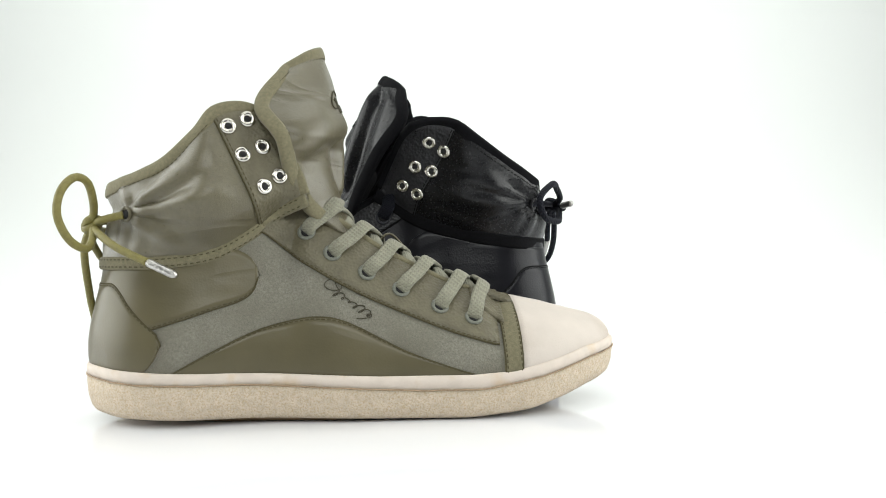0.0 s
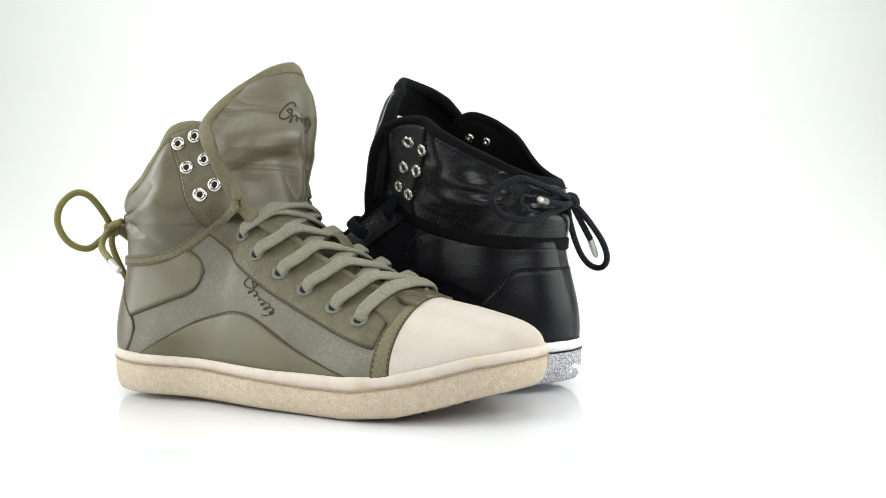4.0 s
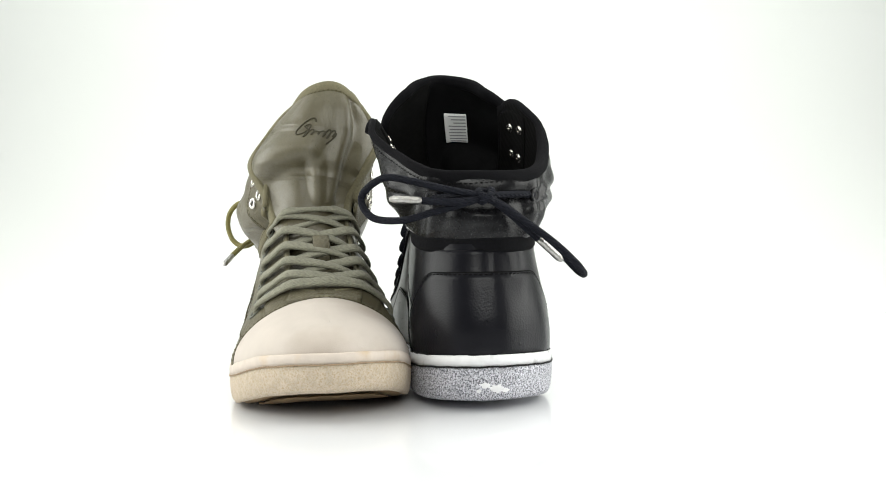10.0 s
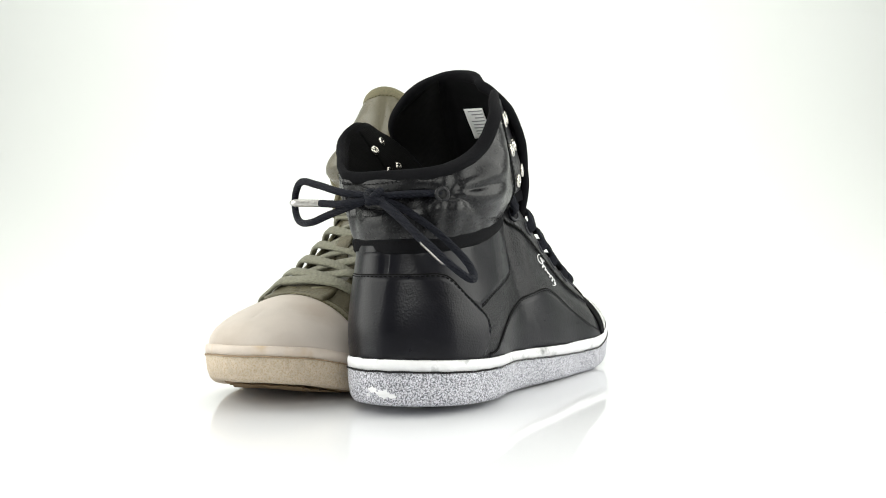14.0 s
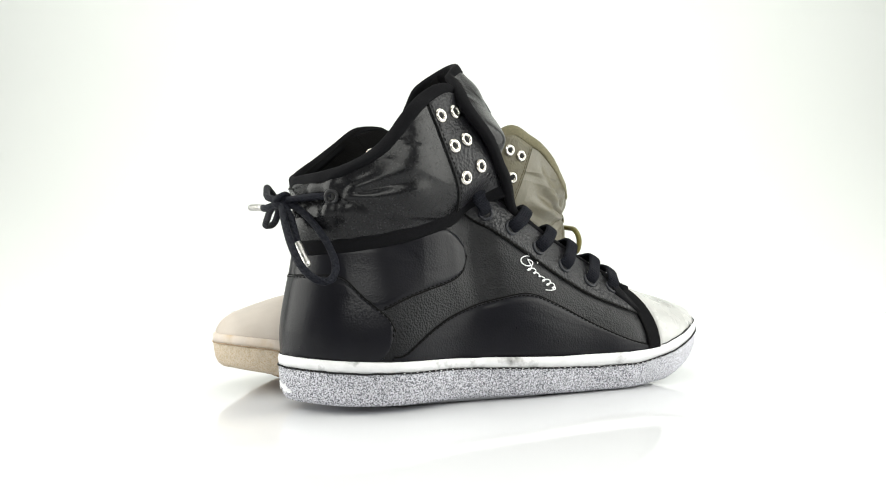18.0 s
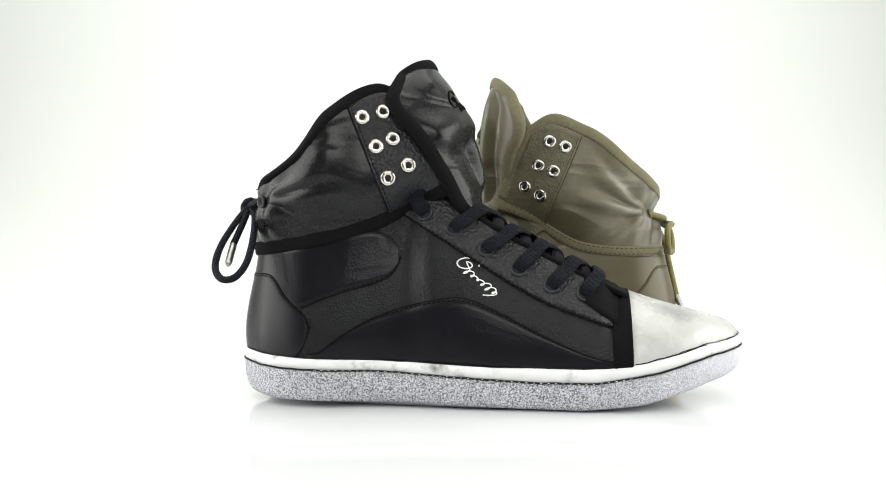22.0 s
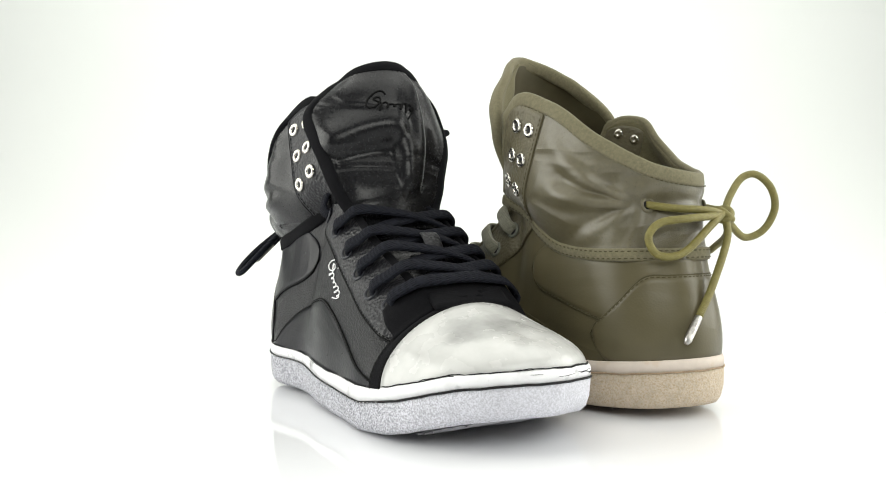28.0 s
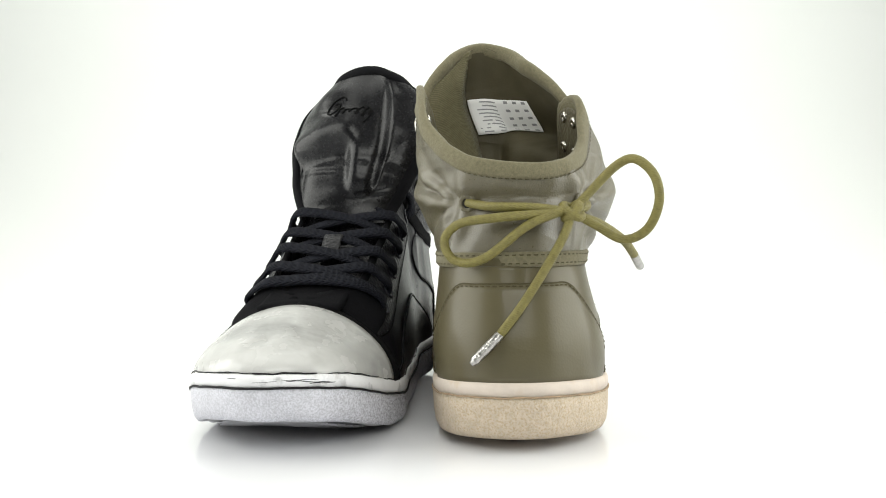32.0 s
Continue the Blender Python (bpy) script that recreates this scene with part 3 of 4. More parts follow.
def build_upper(shoe, c, sp):
    up = Upper(sp)
    n = up.n
    p_all = np.arange(n)
    g = up.column(p_all, 18)
    h = n // 2
    part("quarter", g[:, :h + 1].reshape(-1, 3), grid_faces(18, h + 1), c["canvas"], shoe, c["canvas_label"])
    inner = np.concatenate([g[:, h:], g[:, :1]], 1)
    part("quarter", inner.reshape(-1, 3), grid_faces(18, inner.shape[1]), c["leather"], shoe, c["leather_label"])
    # toe cap
    cap = sp["cap"]
    pr, pl = up.at_x(cap, -1), up.at_x(cap, 1)
    p = np.linspace(pr, pl, 61)
    g = up.column(p, 22)
    nrm = up.outward(g)
    slope = np.gradient(g[-1, :, 2]) / (np.gradient(g[-1, :, 0]) + 1e-6)
    nrm[-1] = unit(np.column_stack([-np.clip(slope, -1.2, 0), np.zeros(61), np.ones(61)]))
    v, f = shell(g, nrm, 1.3, open_top=True)
    part("toe_cap", v, f, c["toe"], shoe, c["toe_label"], weld=True)
    # vamp bridge under the lowest lace
    xs, ws = np.linspace(cap - 26, cap - 1, 9), np.linspace(-1, 1, 21)
    g = np.array([[(x, float(ridge(x)) + 20 * w, float(np.interp(x, *sp["instep"])) - 0.02 * (20 * abs(w)) ** 1.5 - 0.6) for w in ws] for x in xs])
    nrm = normals(g)
    nrm = nrm * np.sign(nrm[..., 2].mean())
    part("vamp_bridge", *shell(g, nrm, 2.0), c["vamp"], shoe)
    for side in (-1, 1):
        # binding strip behind the toe cap
        p = np.linspace(up.at_x(cap - 9.5, side), up.at_x(cap - 0.5, side), 7)
        g = up.column(p, 24)
        nrm = up.outward(g)
        v, f = shell(g, nrm, 1.5)
        strip = part("toe_binding", v, f, c["binding"], shoe)
        seam("stitching", g, nrm, c, strip, 1.55, cols=(0, 6), inset=0.5)
        p = up.at_x(np.linspace(cap - 24, cap - 8, 14), side)
        g, nrm = up.panel(p, line((cap - 24, sp["vamp"] + 12), (cap - 8, sp["vamp"])), None, 10)
        part("vamp_patch", *shell(g, nrm, 2.3), c["vamp"], shoe)
        # lower side panel
        tri = sp["tri"]
        p = up.at_x(np.linspace(tri[0][0] - 6, tri[-1][0] + 4, 44), side)
        g, nrm = up.panel(p, None, line(*tri), 8)
        v, f = shell(g, nrm, 0.7)
        panel = part("lower_side_panel", v, f, c["leather"], shoe, c["leather_label"])
        seam("stitching", g, nrm, c, panel, 0.75, rows=(7,), inset=0.2)
        # ankle side panel with its rounded nose
        hi, lo = sp["c_hi"], sp["c_lo"]
        p = up.at_x(np.r_[20 * np.linspace(0, 1, 16) ** 2.2, np.linspace(22, lo[-1][0] + 0.5, 46)], side)
        g, nrm = up.panel(p, line(*lo), line(*hi), 9)
        v, f = shell(g, nrm, 0.7)
        panel = part("ankle_panel", v, f, c["leather"], shoe)
        k = int(np.argmax(g[0, :, 0] > sp["nose"]))
        seam("stitching", g[:, k:], nrm[:, k:], c, panel, 0.75, rows=(0,), cols=(g.shape[1] - k - 1,), inset=0.2)
        # eyestay
        p = up.at_x(np.linspace(92, 210.5, 50), side)
        g, nrm = up.panel(p, line(*sp["stay"]), None, 10)
        v, f = shell(g, nrm, 1.1)
        stay = part("eyestay", v, f, c["pebble"], shoe, c["stay_label"])
        seam("stitching", g, nrm, c, stay, 1.15, rows=(0,), inset=0.18)
        edge = g[-1] + nrm[-1] * 0.6
        v, f = sweep(edge, nrm[-1], 2.3, 1.4, 8)
        part("eyestay_piping", v, f, c["binding"], stay)
        up_g, up_n = g.reshape(-1, 3), nrm.reshape(-1, 3)
        rings = []
        for e in sp["lace_holes"]:
            e = np.array([e[0], -e[1] * -1 if side < 0 else -e[1] + 2 * float(ridge(e[0])), e[2]], float)
            k = np.argmin(((up_g - e) ** 2).sum(1))
            at, nn = up_g[k] + up_n[k] * 1.2, up_n[k]
            v, f = ring(at, nn, 3.7, 1.0)
            hole = part("lace_eyelet", v, f, c["ring"], stay)
            v, f = disc(at + nn * 0.1, nn, 3.0)
            part("hole", v, f, M_HOLE_SHADE, hole)
            rings.append((at, nn))
        sp["rings"][side] = rings
        sp["edges"][side] = (g[-1], nrm[-1])
    # heel counter around the back
    hp = sp["heel"]
    xs = hp[-1][0] * np.linspace(1, 0, 32) ** 2.2
    p = np.r_[-up.at_x(xs, -1) * -1, n * 0.0 - up.at_x(xs[::-1][1:], -1)]
    g, nrm = up.panel(p, line(*sp["heel_lo"]), line(*hp), 12)
    v, f = shell(g, nrm, 0.9)
    counter = part("heel_counter", v, f, c["leather"], shoe, c["leather_label"])
    seam("stitching", g, nrm, c, counter, 0.95, rows=(11,), cols=(0, g.shape[1] - 1), inset=0.25)
    back = up.column(np.array([n - 0.6, 0.0, 0.6]), 30, 0.0, 1.0)
    k = back[:, 1, 2] > hp[0][1] - 1
    nn = np.tile([-1.0, 0, 0.05], (k.sum(), 1))
    v, f = sweep(back[k, 1] + nn * 0.2, nn, 0.9, 0.5, 6)
    part("heel_seam", v, f, c["stitch"], shoe)
    return up


def fold_noise(g, nrm, amp, kx, kz, seed):
    """Soft ridged folds that run along the cloth."""
    out = g.copy()
    for i in range(g.shape[0]):
        for j in range(g.shape[1]):
            x, y, z = g[i, j]
            q = Vector((x * kx + seed, y * kx, z * kz + 0.35 * kz * x))
            w = noise.noise(q * 0.6 + Vector((7.0, 1.0, 3.0)))
            f = 1.3 * noise.noise(q + Vector((w, w, 0)) * 0.9)
            f2 = noise.noise(q * 2.1 + Vector((3.3, 9.1, 0.7)))
            out[i, j] += nrm[i, j] * amp[i, j] * (f + 0.5 * f2)
    return out


def build_shaft(shoe, c, sp, up):
    nc = 161
    low = []
    for side, xs in ((-1, sp["band_x"]), (1, sp["band_x"][::-1])):
        low += [up.column(np.array([float(up.at_x(x, side))]), 2)[-1, 0] for x in xs]
    low.insert(6, up.column(np.array([0.0]), 2)[-1, 0])
    low[0], low[-1] = sp["fronts"]
    rows = [columns(r, nc) for r in [low] + sp["shaft"]]
    rows = np.array(rows)
    nr = 36
    g = np.stack([columns(rows[:, j], nr) for j in range(nc)], 1)
    nrm = normals(g)
    cen = g.reshape(-1, 3).mean(0)
    if ((g - cen) * nrm).sum(-1).mean() < 0:
        nrm = -nrm
    r, k = np.linspace(0, 1, nr)[:, None], np.linspace(0, 1, nc)[None]
    soft = smoothstep((np.minimum(k, 1 - k) - 0.17) / 0.1)
    amp = sp["folds"] * soft * (0.08 * r + np.sin(np.pi * r) ** 0.8)
    g = fold_noise(g, nrm, amp, 0.016, 0.05, sp["seed"])
    # creases that fan forward from the cord holes
    for side, e in ((1, sp["cord_holes"][0]), (-1, sp["cord_holes"][1])):
        dx, dz = g[..., 0] - e[0], g[..., 2] - e[2]
        mine = smoothstep((g[..., 1] * side - 8) / 10) * soft * np.sin(np.pi * r) ** 0.5
        for ang, a, wid, far in sp["fan"]:
            ca, sa = math.cos(math.radians(ang)), math.sin(math.radians(ang))
            along, off = dx * ca + dz * sa, -dx * sa + dz * ca
            off = off - 0.004 * along ** 2 * math.sin(ang)
            k_ = np.exp(-(off / (wid * (0.5 + np.clip(along, 0, 90) / 40))) ** 2) * smoothstep(along / 8) * np.exp(-(np.clip(along, 0, 200) / (1.5 * far)) ** 2)
            g = g + nrm * (1.1 * a * k_ * mine)[..., None]
    # gathered folds where the cord pulls
    pinch = np.exp(-((r - 0.62) / 0.16) ** 2) * np.exp(-((k - 0.5) / 0.2) ** 2)
    g = g - nrm * (3.4 * pinch)[..., None] + nrm * (1.3 * np.sin(k * 88 + 2.5 * np.sin(k * 31) + 3 * r) * np.exp(-((k - 0.5) / 0.14) ** 2) * np.sin(np.pi * r) ** 0.7)[..., None]
    nrm = normals(g)
    if ((g - cen) * nrm).sum(-1).mean() < 0:
        nrm = -nrm
    part("collar", *shell(g, nrm, 0.9, -0.2), c["satin"], shoe, c["satin_label"])
    inner = g - nrm * 2.2
    part("collar_lining", *shell(inner, -nrm, 0.6, -0.6), c["lining"], shoe, c["lining_label"])
    # leather eyelet panels at the front edges
    w0 = 30
    for side, sl in ((-1, slice(0, w0)), (1, slice(nc - w0, nc))):
        gp, npn = g[:, sl], nrm[:, sl]
        if side > 0:
            gp, npn = gp[:, ::-1], npn[:, ::-1]
        # the back edge slants towards the front at the bottom
        q = []
        qn = []
        for i in range(nr):
            e = np.linspace(2.0, (w0 - 1) * (0.78 + 0.22 * i / (nr - 1)), 14)
            q.append(np.stack([np.interp(e, np.arange(w0), gp[i, :, d]) for d in range(3)], 1))
            qn.append(np.stack([np.interp(e, np.arange(w0), npn[i, :, d]) for d in range(3)], 1))
        gp, npn = np.array(q)[:nr - 2], unit(np.array(qn))[:nr - 2]
        panel = part("eyelet_panel", *shell(gp, npn, 1.7), c["pebble"], shoe, c["stay_label"])
        seam("stitching", gp, npn, c, panel, 1.75, cols=(13,), inset=0.6)
        fine = np.stack([columns(gp[:, j], 141) for j in range(gp.shape[1])], 1)
        fine = np.stack([columns(fine[i], 66) for i in range(141)], 0)
        fnn = normals(fine)
        if (fnn[::35].mean((0, 1)) @ npn.mean((0, 1))) < 0:
            fnn = -fnn
        flat, fn = fine.reshape(-1, 3), fnn.reshape(-1, 3)
        part("inner_facing", *shell(gp - npn * 3.0, -npn, 0.5, -0.3), c["facing"], panel)
        for e in sp["eyelets"][side]:
            kk = np.argmin(((flat - np.array(e)) ** 2).sum(1))
            at, nn = flat[kk] + fn[kk] * 2.0, fn[kk]
            eye = part("eyelet", *ring(at, nn, 2.85, 1.35), M_STEEL, panel, "polished silver metal eyelet")
            part("hole", *disc(at + nn * 0.15, nn, 1.9), M_HOLE_SHADE, eye)
            part("eyelet_back", *ring(at - nn * 5.3, nn, 1.6, 1.6), M_STEEL, eye)
    # binding over the top and front edges
    top = np.vstack([g[:, 0][2:], g[-1, 1:], g[:, -1][::-1][1:-2]])
    tn = np.vstack([nrm[:, 0][2:], nrm[-1, 1:], nrm[:, -1][::-1][1:-2]])
    dn = np.vstack([(g[:, 3] - g[:, 0])[2:], (g[-3] - g[-1])[1:], (g[:, -4] - g[:, -1])[::-1][1:-2]])
    dn = unit(dn)
    top2 = spline((top + dn * 1.6 - tn * 0.6)[::3], 150)
    nn2 = spline(tn[::3], 150)
    bind = part("collar_binding", *sweep(top2, nn2, sp["bind"], 2.1, 12, power=3.2), c["binding"], shoe)
    out = spline((top + dn * (sp["bind"] * 1.35))[::3], 150)
    part("stitching", *stitches(out + nn2 * 1.3, nn2, 1.8, 1.0, 0.25), c["stitch"], bind)
    # lower band
    bn = np.pad(nrm[0], ((10, 10), (0, 0)), mode="edge")
    bn = unit(np.stack([np.convolve(bn[:, d], np.ones(21) / 21, "valid") for d in range(3)], 1) * np.array([1, 1, 0.3]))
    low = g[0] + bn * 0.9 - np.array([0, 0, 0.6])
    band = part("collar_band", *sweep(low, bn, sp["band_w"], 1.5, 12, power=3.0), c["binding"], shoe)
    for dz in (-0.45, 0.45):
        side = unit(np.cross(np.gradient(low, axis=0), bn))
        part("stitching", *stitches((low + side * sp["band_w"] * dz * 1.2 + bn * 1.25)[3:-3], bn[3:-3], 2.0, 1.1, 0.3, 0.1), c["stitch"], band)
    for e in sp["cord_holes"]:
        flat, fn = g.reshape(-1, 3), nrm.reshape(-1, 3)
        kk = np.argmin(((flat - np.array(e)) ** 2).sum(1))
        eye = part("cord_eyelet", *ring(flat[kk] + fn[kk] * 1.0, fn[kk], 3.2, 1.0), c["pebble"], shoe)
        part("hole", *disc(flat[kk] + fn[kk] * 1.1, fn[kk], 2.6), M_HOLE_SHADE, eye)
    return g, nrm


def build_tongue(shoe, c, sp):
    t = sp["tongue"]
    nr, nc = 70, 61
    ctr = columns([(a[0], a[1], a[2], a[3], a[4]) for a in t], nr)  # x, y, z, half width, curl
    w = np.linspace(-1, 1, nc)
    g = np.zeros((nr, nc, 3))
    s = np.linspace(0, 1, nr)
    lift = smoothstep((s - 0.62) / 0.38)
    hgt = smoothstep((ctr[:, 2] - 78) / 30)
    for i in range(nr):
        x, y, z, hw, curl = ctr[i]
        hw *= math.sqrt(1 - 0.7 * max(0.0, (s[i] - 0.7) / 0.3) ** 3)
        g[i, :, 0] = x - curl * np.where(w > 0, sp["left_curl"], 1.0) * np.abs(w) ** 1.9 * hgt[i]
        g[i, :, 1] = y + hw * w * (1 - 0.1 * w * w)
        g[i, :, 2] = z - lift[i] * sp["round"] * np.abs(w) ** sp["square"] - (1 - hgt[i]) * 5 * w * w + sp["tilt"] * w * lift[i] - 6.5 * np.clip(w, 0, 1) ** 1.4 * lift[i]
    nrm = normals(g)
    if nrm[..., 0].mean() < 0:
        nrm = -nrm
    # creases of the soft satin
    ww, ss = np.meshgrid(w, s)
    crease = np.zeros((nr, nc))
    for cw, cs, sw, ss_, a, sl in sp["creases"]:
        crease += a * np.exp(-((ww - cw - sl * (ss - cs)) / sw) ** 2 - ((ss - cs) / ss_) ** 2)
    if "pleat" in sp:
        # a sharp upright pleat, and a slack pocket sagging below the embroidery
        p0, p1, pa = sp["pleat"]
        u = ww - (p0 + (p1 - p0) * (1 - ss) / 0.45)
        fall = np.interp(u, [-0.5, -0.14, -0.03, 0.02, 0.14, 0.22, 0.4, 0.62], [0, 0.3, 0.75, 0.7, -0.75, -0.8, -0.3, 0.0])
        crease += pa * fall * smoothstep((ss - 0.5) / 0.08)
        d = ss - (0.685 + 0.055 * smoothstep((ww + 0.95) / 0.8))
        sag = np.where(d > 0, np.exp(-(d / 0.07) ** 2), np.interp(d, [-0.2, -0.12, -0.05, 0], [0, -0.55, -0.9, 1.0]))
        crease += 5.0 * sag * smoothstep((ww + 0.98) / 0.2) * smoothstep((0.14 - ww) / 0.2)
        h = ww - (0.02 + 0.9 * (0.7 - ss))
        hook = np.interp(h, [-0.3, -0.1, 0.0, 0.06, 0.2], [0, -0.3, 1.0, 0.75, 0])
        crease += 3.4 * hook * smoothstep((ss - 0.52) / 0.05) * smoothstep((0.75 - ss) / 0.06)
        for _ in range(2):
            e = np.pad(crease, 1, mode="edge")
            crease = (e[:-2, 1:-1] + e[2:, 1:-1] + e[1:-1, :-2] + e[1:-1, 2:] + 2 * crease) / 6
    g = g + nrm * (crease * smoothstep((1 - s) / 0.1)[:, None])[..., None]
    g = fold_noise(g, nrm, 1.0 * hgt[:, None] * np.ones((1, nc)), 0.035, 0.022, 40.0 + sp["seed"])
    nrm = normals(g)
    if nrm[..., 0].mean() < 0:
        nrm = -nrm
    tongue = part("tongue", *shell(g, nrm, 1.4, -0.6), c["satin"], shoe, c["tongue_label"])
    part("tongue_lining", *shell(g - nrm * 1.2, -nrm, 1.2, -0.8), c["inner"], tongue, c["inner_label"])
    part("tongue_side_facing", *shell((g - nrm * 2.5)[36:, 42:], -nrm[36:, 42:], 0.9, -0.3), c["lining"], tongue)
    k0 = int(np.argmax(ctr[:, 2] > 101))
    edge = np.vstack([g[k0:, 0], g[-1, 1:-1], g[k0:, -1][::-1]])
    en = np.vstack([nrm[k0:, 0], nrm[-1, 1:-1], nrm[k0:, -1][::-1]])
    inw = np.vstack([(g[k0:, 3] - g[k0:, 0]), (g[-4] - g[-1])[1:-1], (g[k0:, -4] - g[k0:, -1])[::-1]])
    inw = unit(inw)
    e2 = spline((edge + inw * 1.8)[::3], 140)
    en = unit(np.array([en[max(0, i - 6):i + 7].mean(0) for i in range(len(en))]))
    n2 = spline(en[::3], 140)
    bind = part("tongue_binding", *sweep(e2, n2, sp["bind"], 2.6, 12, power=3.2), c["binding"], tongue)
    part("stitching", *stitches(spline((edge + inw * (sp["bind"] * 1.3))[::3], 140) + n2 * 1.7, n2, 1.8, 1.0, 0.25), c["stitch"], bind)
    # embroidered swash, a plain flourish
    ci, cj = sp["emb"]

    def on(u, v_, lift_=1.7):
        fi, fj = np.clip(ci + v_, 0, nr - 1.01), np.clip(cj + u, 0, nc - 1.01)
        i, j = int(fi), int(fj)
        a, b = fi - i, fj - j
        q = (g[i, j] * (1 - a) + g[i + 1, j] * a) * (1 - b) + (g[i, j + 1] * (1 - a) + g[i + 1, j + 1] * a) * b
        return q + nrm[i, j] * lift_, nrm[i, j]

    part("embroidery", *swash(on, 9.0, 4.4, 0.5), c["embroidery"], tongue, "embroidered flourish in matching thread")
    # care label sewn inside
    la = sp["label"]
    i0, i1, j0, j1 = la
    gl = (g - nrm * 3.6)[i0:i1 + 1, j0:j1 + 1]
    nl = -nrm[i0:i1 + 1, j0:j1 + 1]
    lab = part("care_label", *shell(gl, nl, 0.3, -0.2), M_LABEL, tongue, "white printed textile care label with grey print")
    r, k = gl.shape[:2]
    bars = []
    rng = random.Random(5)
    for half in sp["label_parts"]:
        for row in range(9):
            y0 = (row + 0.5) / 9.4
            a0, a1 = half[0] + 0.03, half[0] + (half[1] - half[0]) * rng.uniform(0.6, 0.9)
            if half[2] == "icons":
                if row % 2:
                    continue
                for q in range(3):
                    bars.append((half[0] + (q + 0.25) / 3 * (half[1] - half[0]), half[0] + (q + 0.7) / 3 * (half[1] - half[0]), y0, y0 + 0.07))
            else:
                bars.append((a0, a1, y0, y0 + 0.035))
    verts, faces = [], []
    for a0, a1, y0, y1 in bars:
        b = len(verts)
        for yy in (y0, y1):
            for xx in np.linspace(a0, a1, 4):
                fi, fj = np.clip(yy, 0, 0.99) * (r - 1), np.clip(xx, 0, 0.99) * (k - 1)
                i, j = int(fi), int(fj)
                a, bb = fi - i, fj - j
                q = (gl[i, j] * (1 - a) + gl[i + 1, j] * a) * (1 - bb) + (gl[i, j + 1] * (1 - a) + gl[i + 1, j + 1] * a) * bb
                verts.append(q + nl[i, j] * 0.42)
        faces += [(b + q, b + q + 1, b + q + 5, b + q + 4) for q in range(3)]
    part("print", verts, faces, M_INK, lab, "rows of grey print")
    return g, nrm


def swash(on, sx, sy, thick=0.55):
    """A plain decorative flourish: one big curl, then a run of small waves."""
    path, nn = [], []
    big = [(-0.8 + 0.3 * math.cos(a) * (1.25 - 0.09 * a), 0.25 + 0.62 * math.sin(a) * (1.15 - 0.1 * a)) for a in np.linspace(0.6, 8.6, 70)]
    waves = [(-0.62 + 1.45 * q + 0.08 * math.sin(q * 37), -0.1 + (0.17 + 0.1 * math.sin(9 * q + 1.2)) * math.cos(q * 37)) for q in np.linspace(0.0, 1, 130)]
    tail = [(0.84 - 0.2 * q * q, -0.1 - 0.62 * q) for q in np.linspace(0.05, 1, 12)]
    for u, v in big + waves + tail:
        q, n_ = on((u + 0.3 * v) * sx, v * sy)
        path.append(q)
        nn.append(n_)
    return sweep(path, nn, thick, 0.35, 6)


def build_logo(shoe, c, up, sp):
    """The flourish on the right side, slanting down along the eyestay."""
    (x0, z0), (x1, z1) = sp["logo"]
    d = np.array([x1 - x0, z1 - z0])
    ln = np.linalg.norm(d)
    d = d / ln
    e = np.array([-d[1], d[0]])
    mid = np.array([(x0 + x1) / 2, (z0 + z1) / 2])
    p = up.at_x(np.linspace(x0 - 14, x1 + 14, 40), -1)
    g = up.column(p, 60)
    nrm = up.outward(g)
    flat, fn = g.reshape(-1, 3), nrm.reshape(-1, 3)

    def on(u, v):
        q = mid + d * u + e * v
        w = 1 / (((flat[:, [0, 2]] - q) ** 2).sum(1) + 0.3) ** 2
        w[w < w.max() * 0.02] = 0
        w /= w.sum()
        nn = unit((fn * w[:, None]).sum(0))
        y = (flat[:, 1] * w).sum()
        return np.array([q[0], y, q[1]]) + nn * 0.35, nn

    part("side_emblem", *swash(on, ln * 0.58, ln * 0.3, sp["logo_t"]), c["logo"], shoe, c["logo_label"])


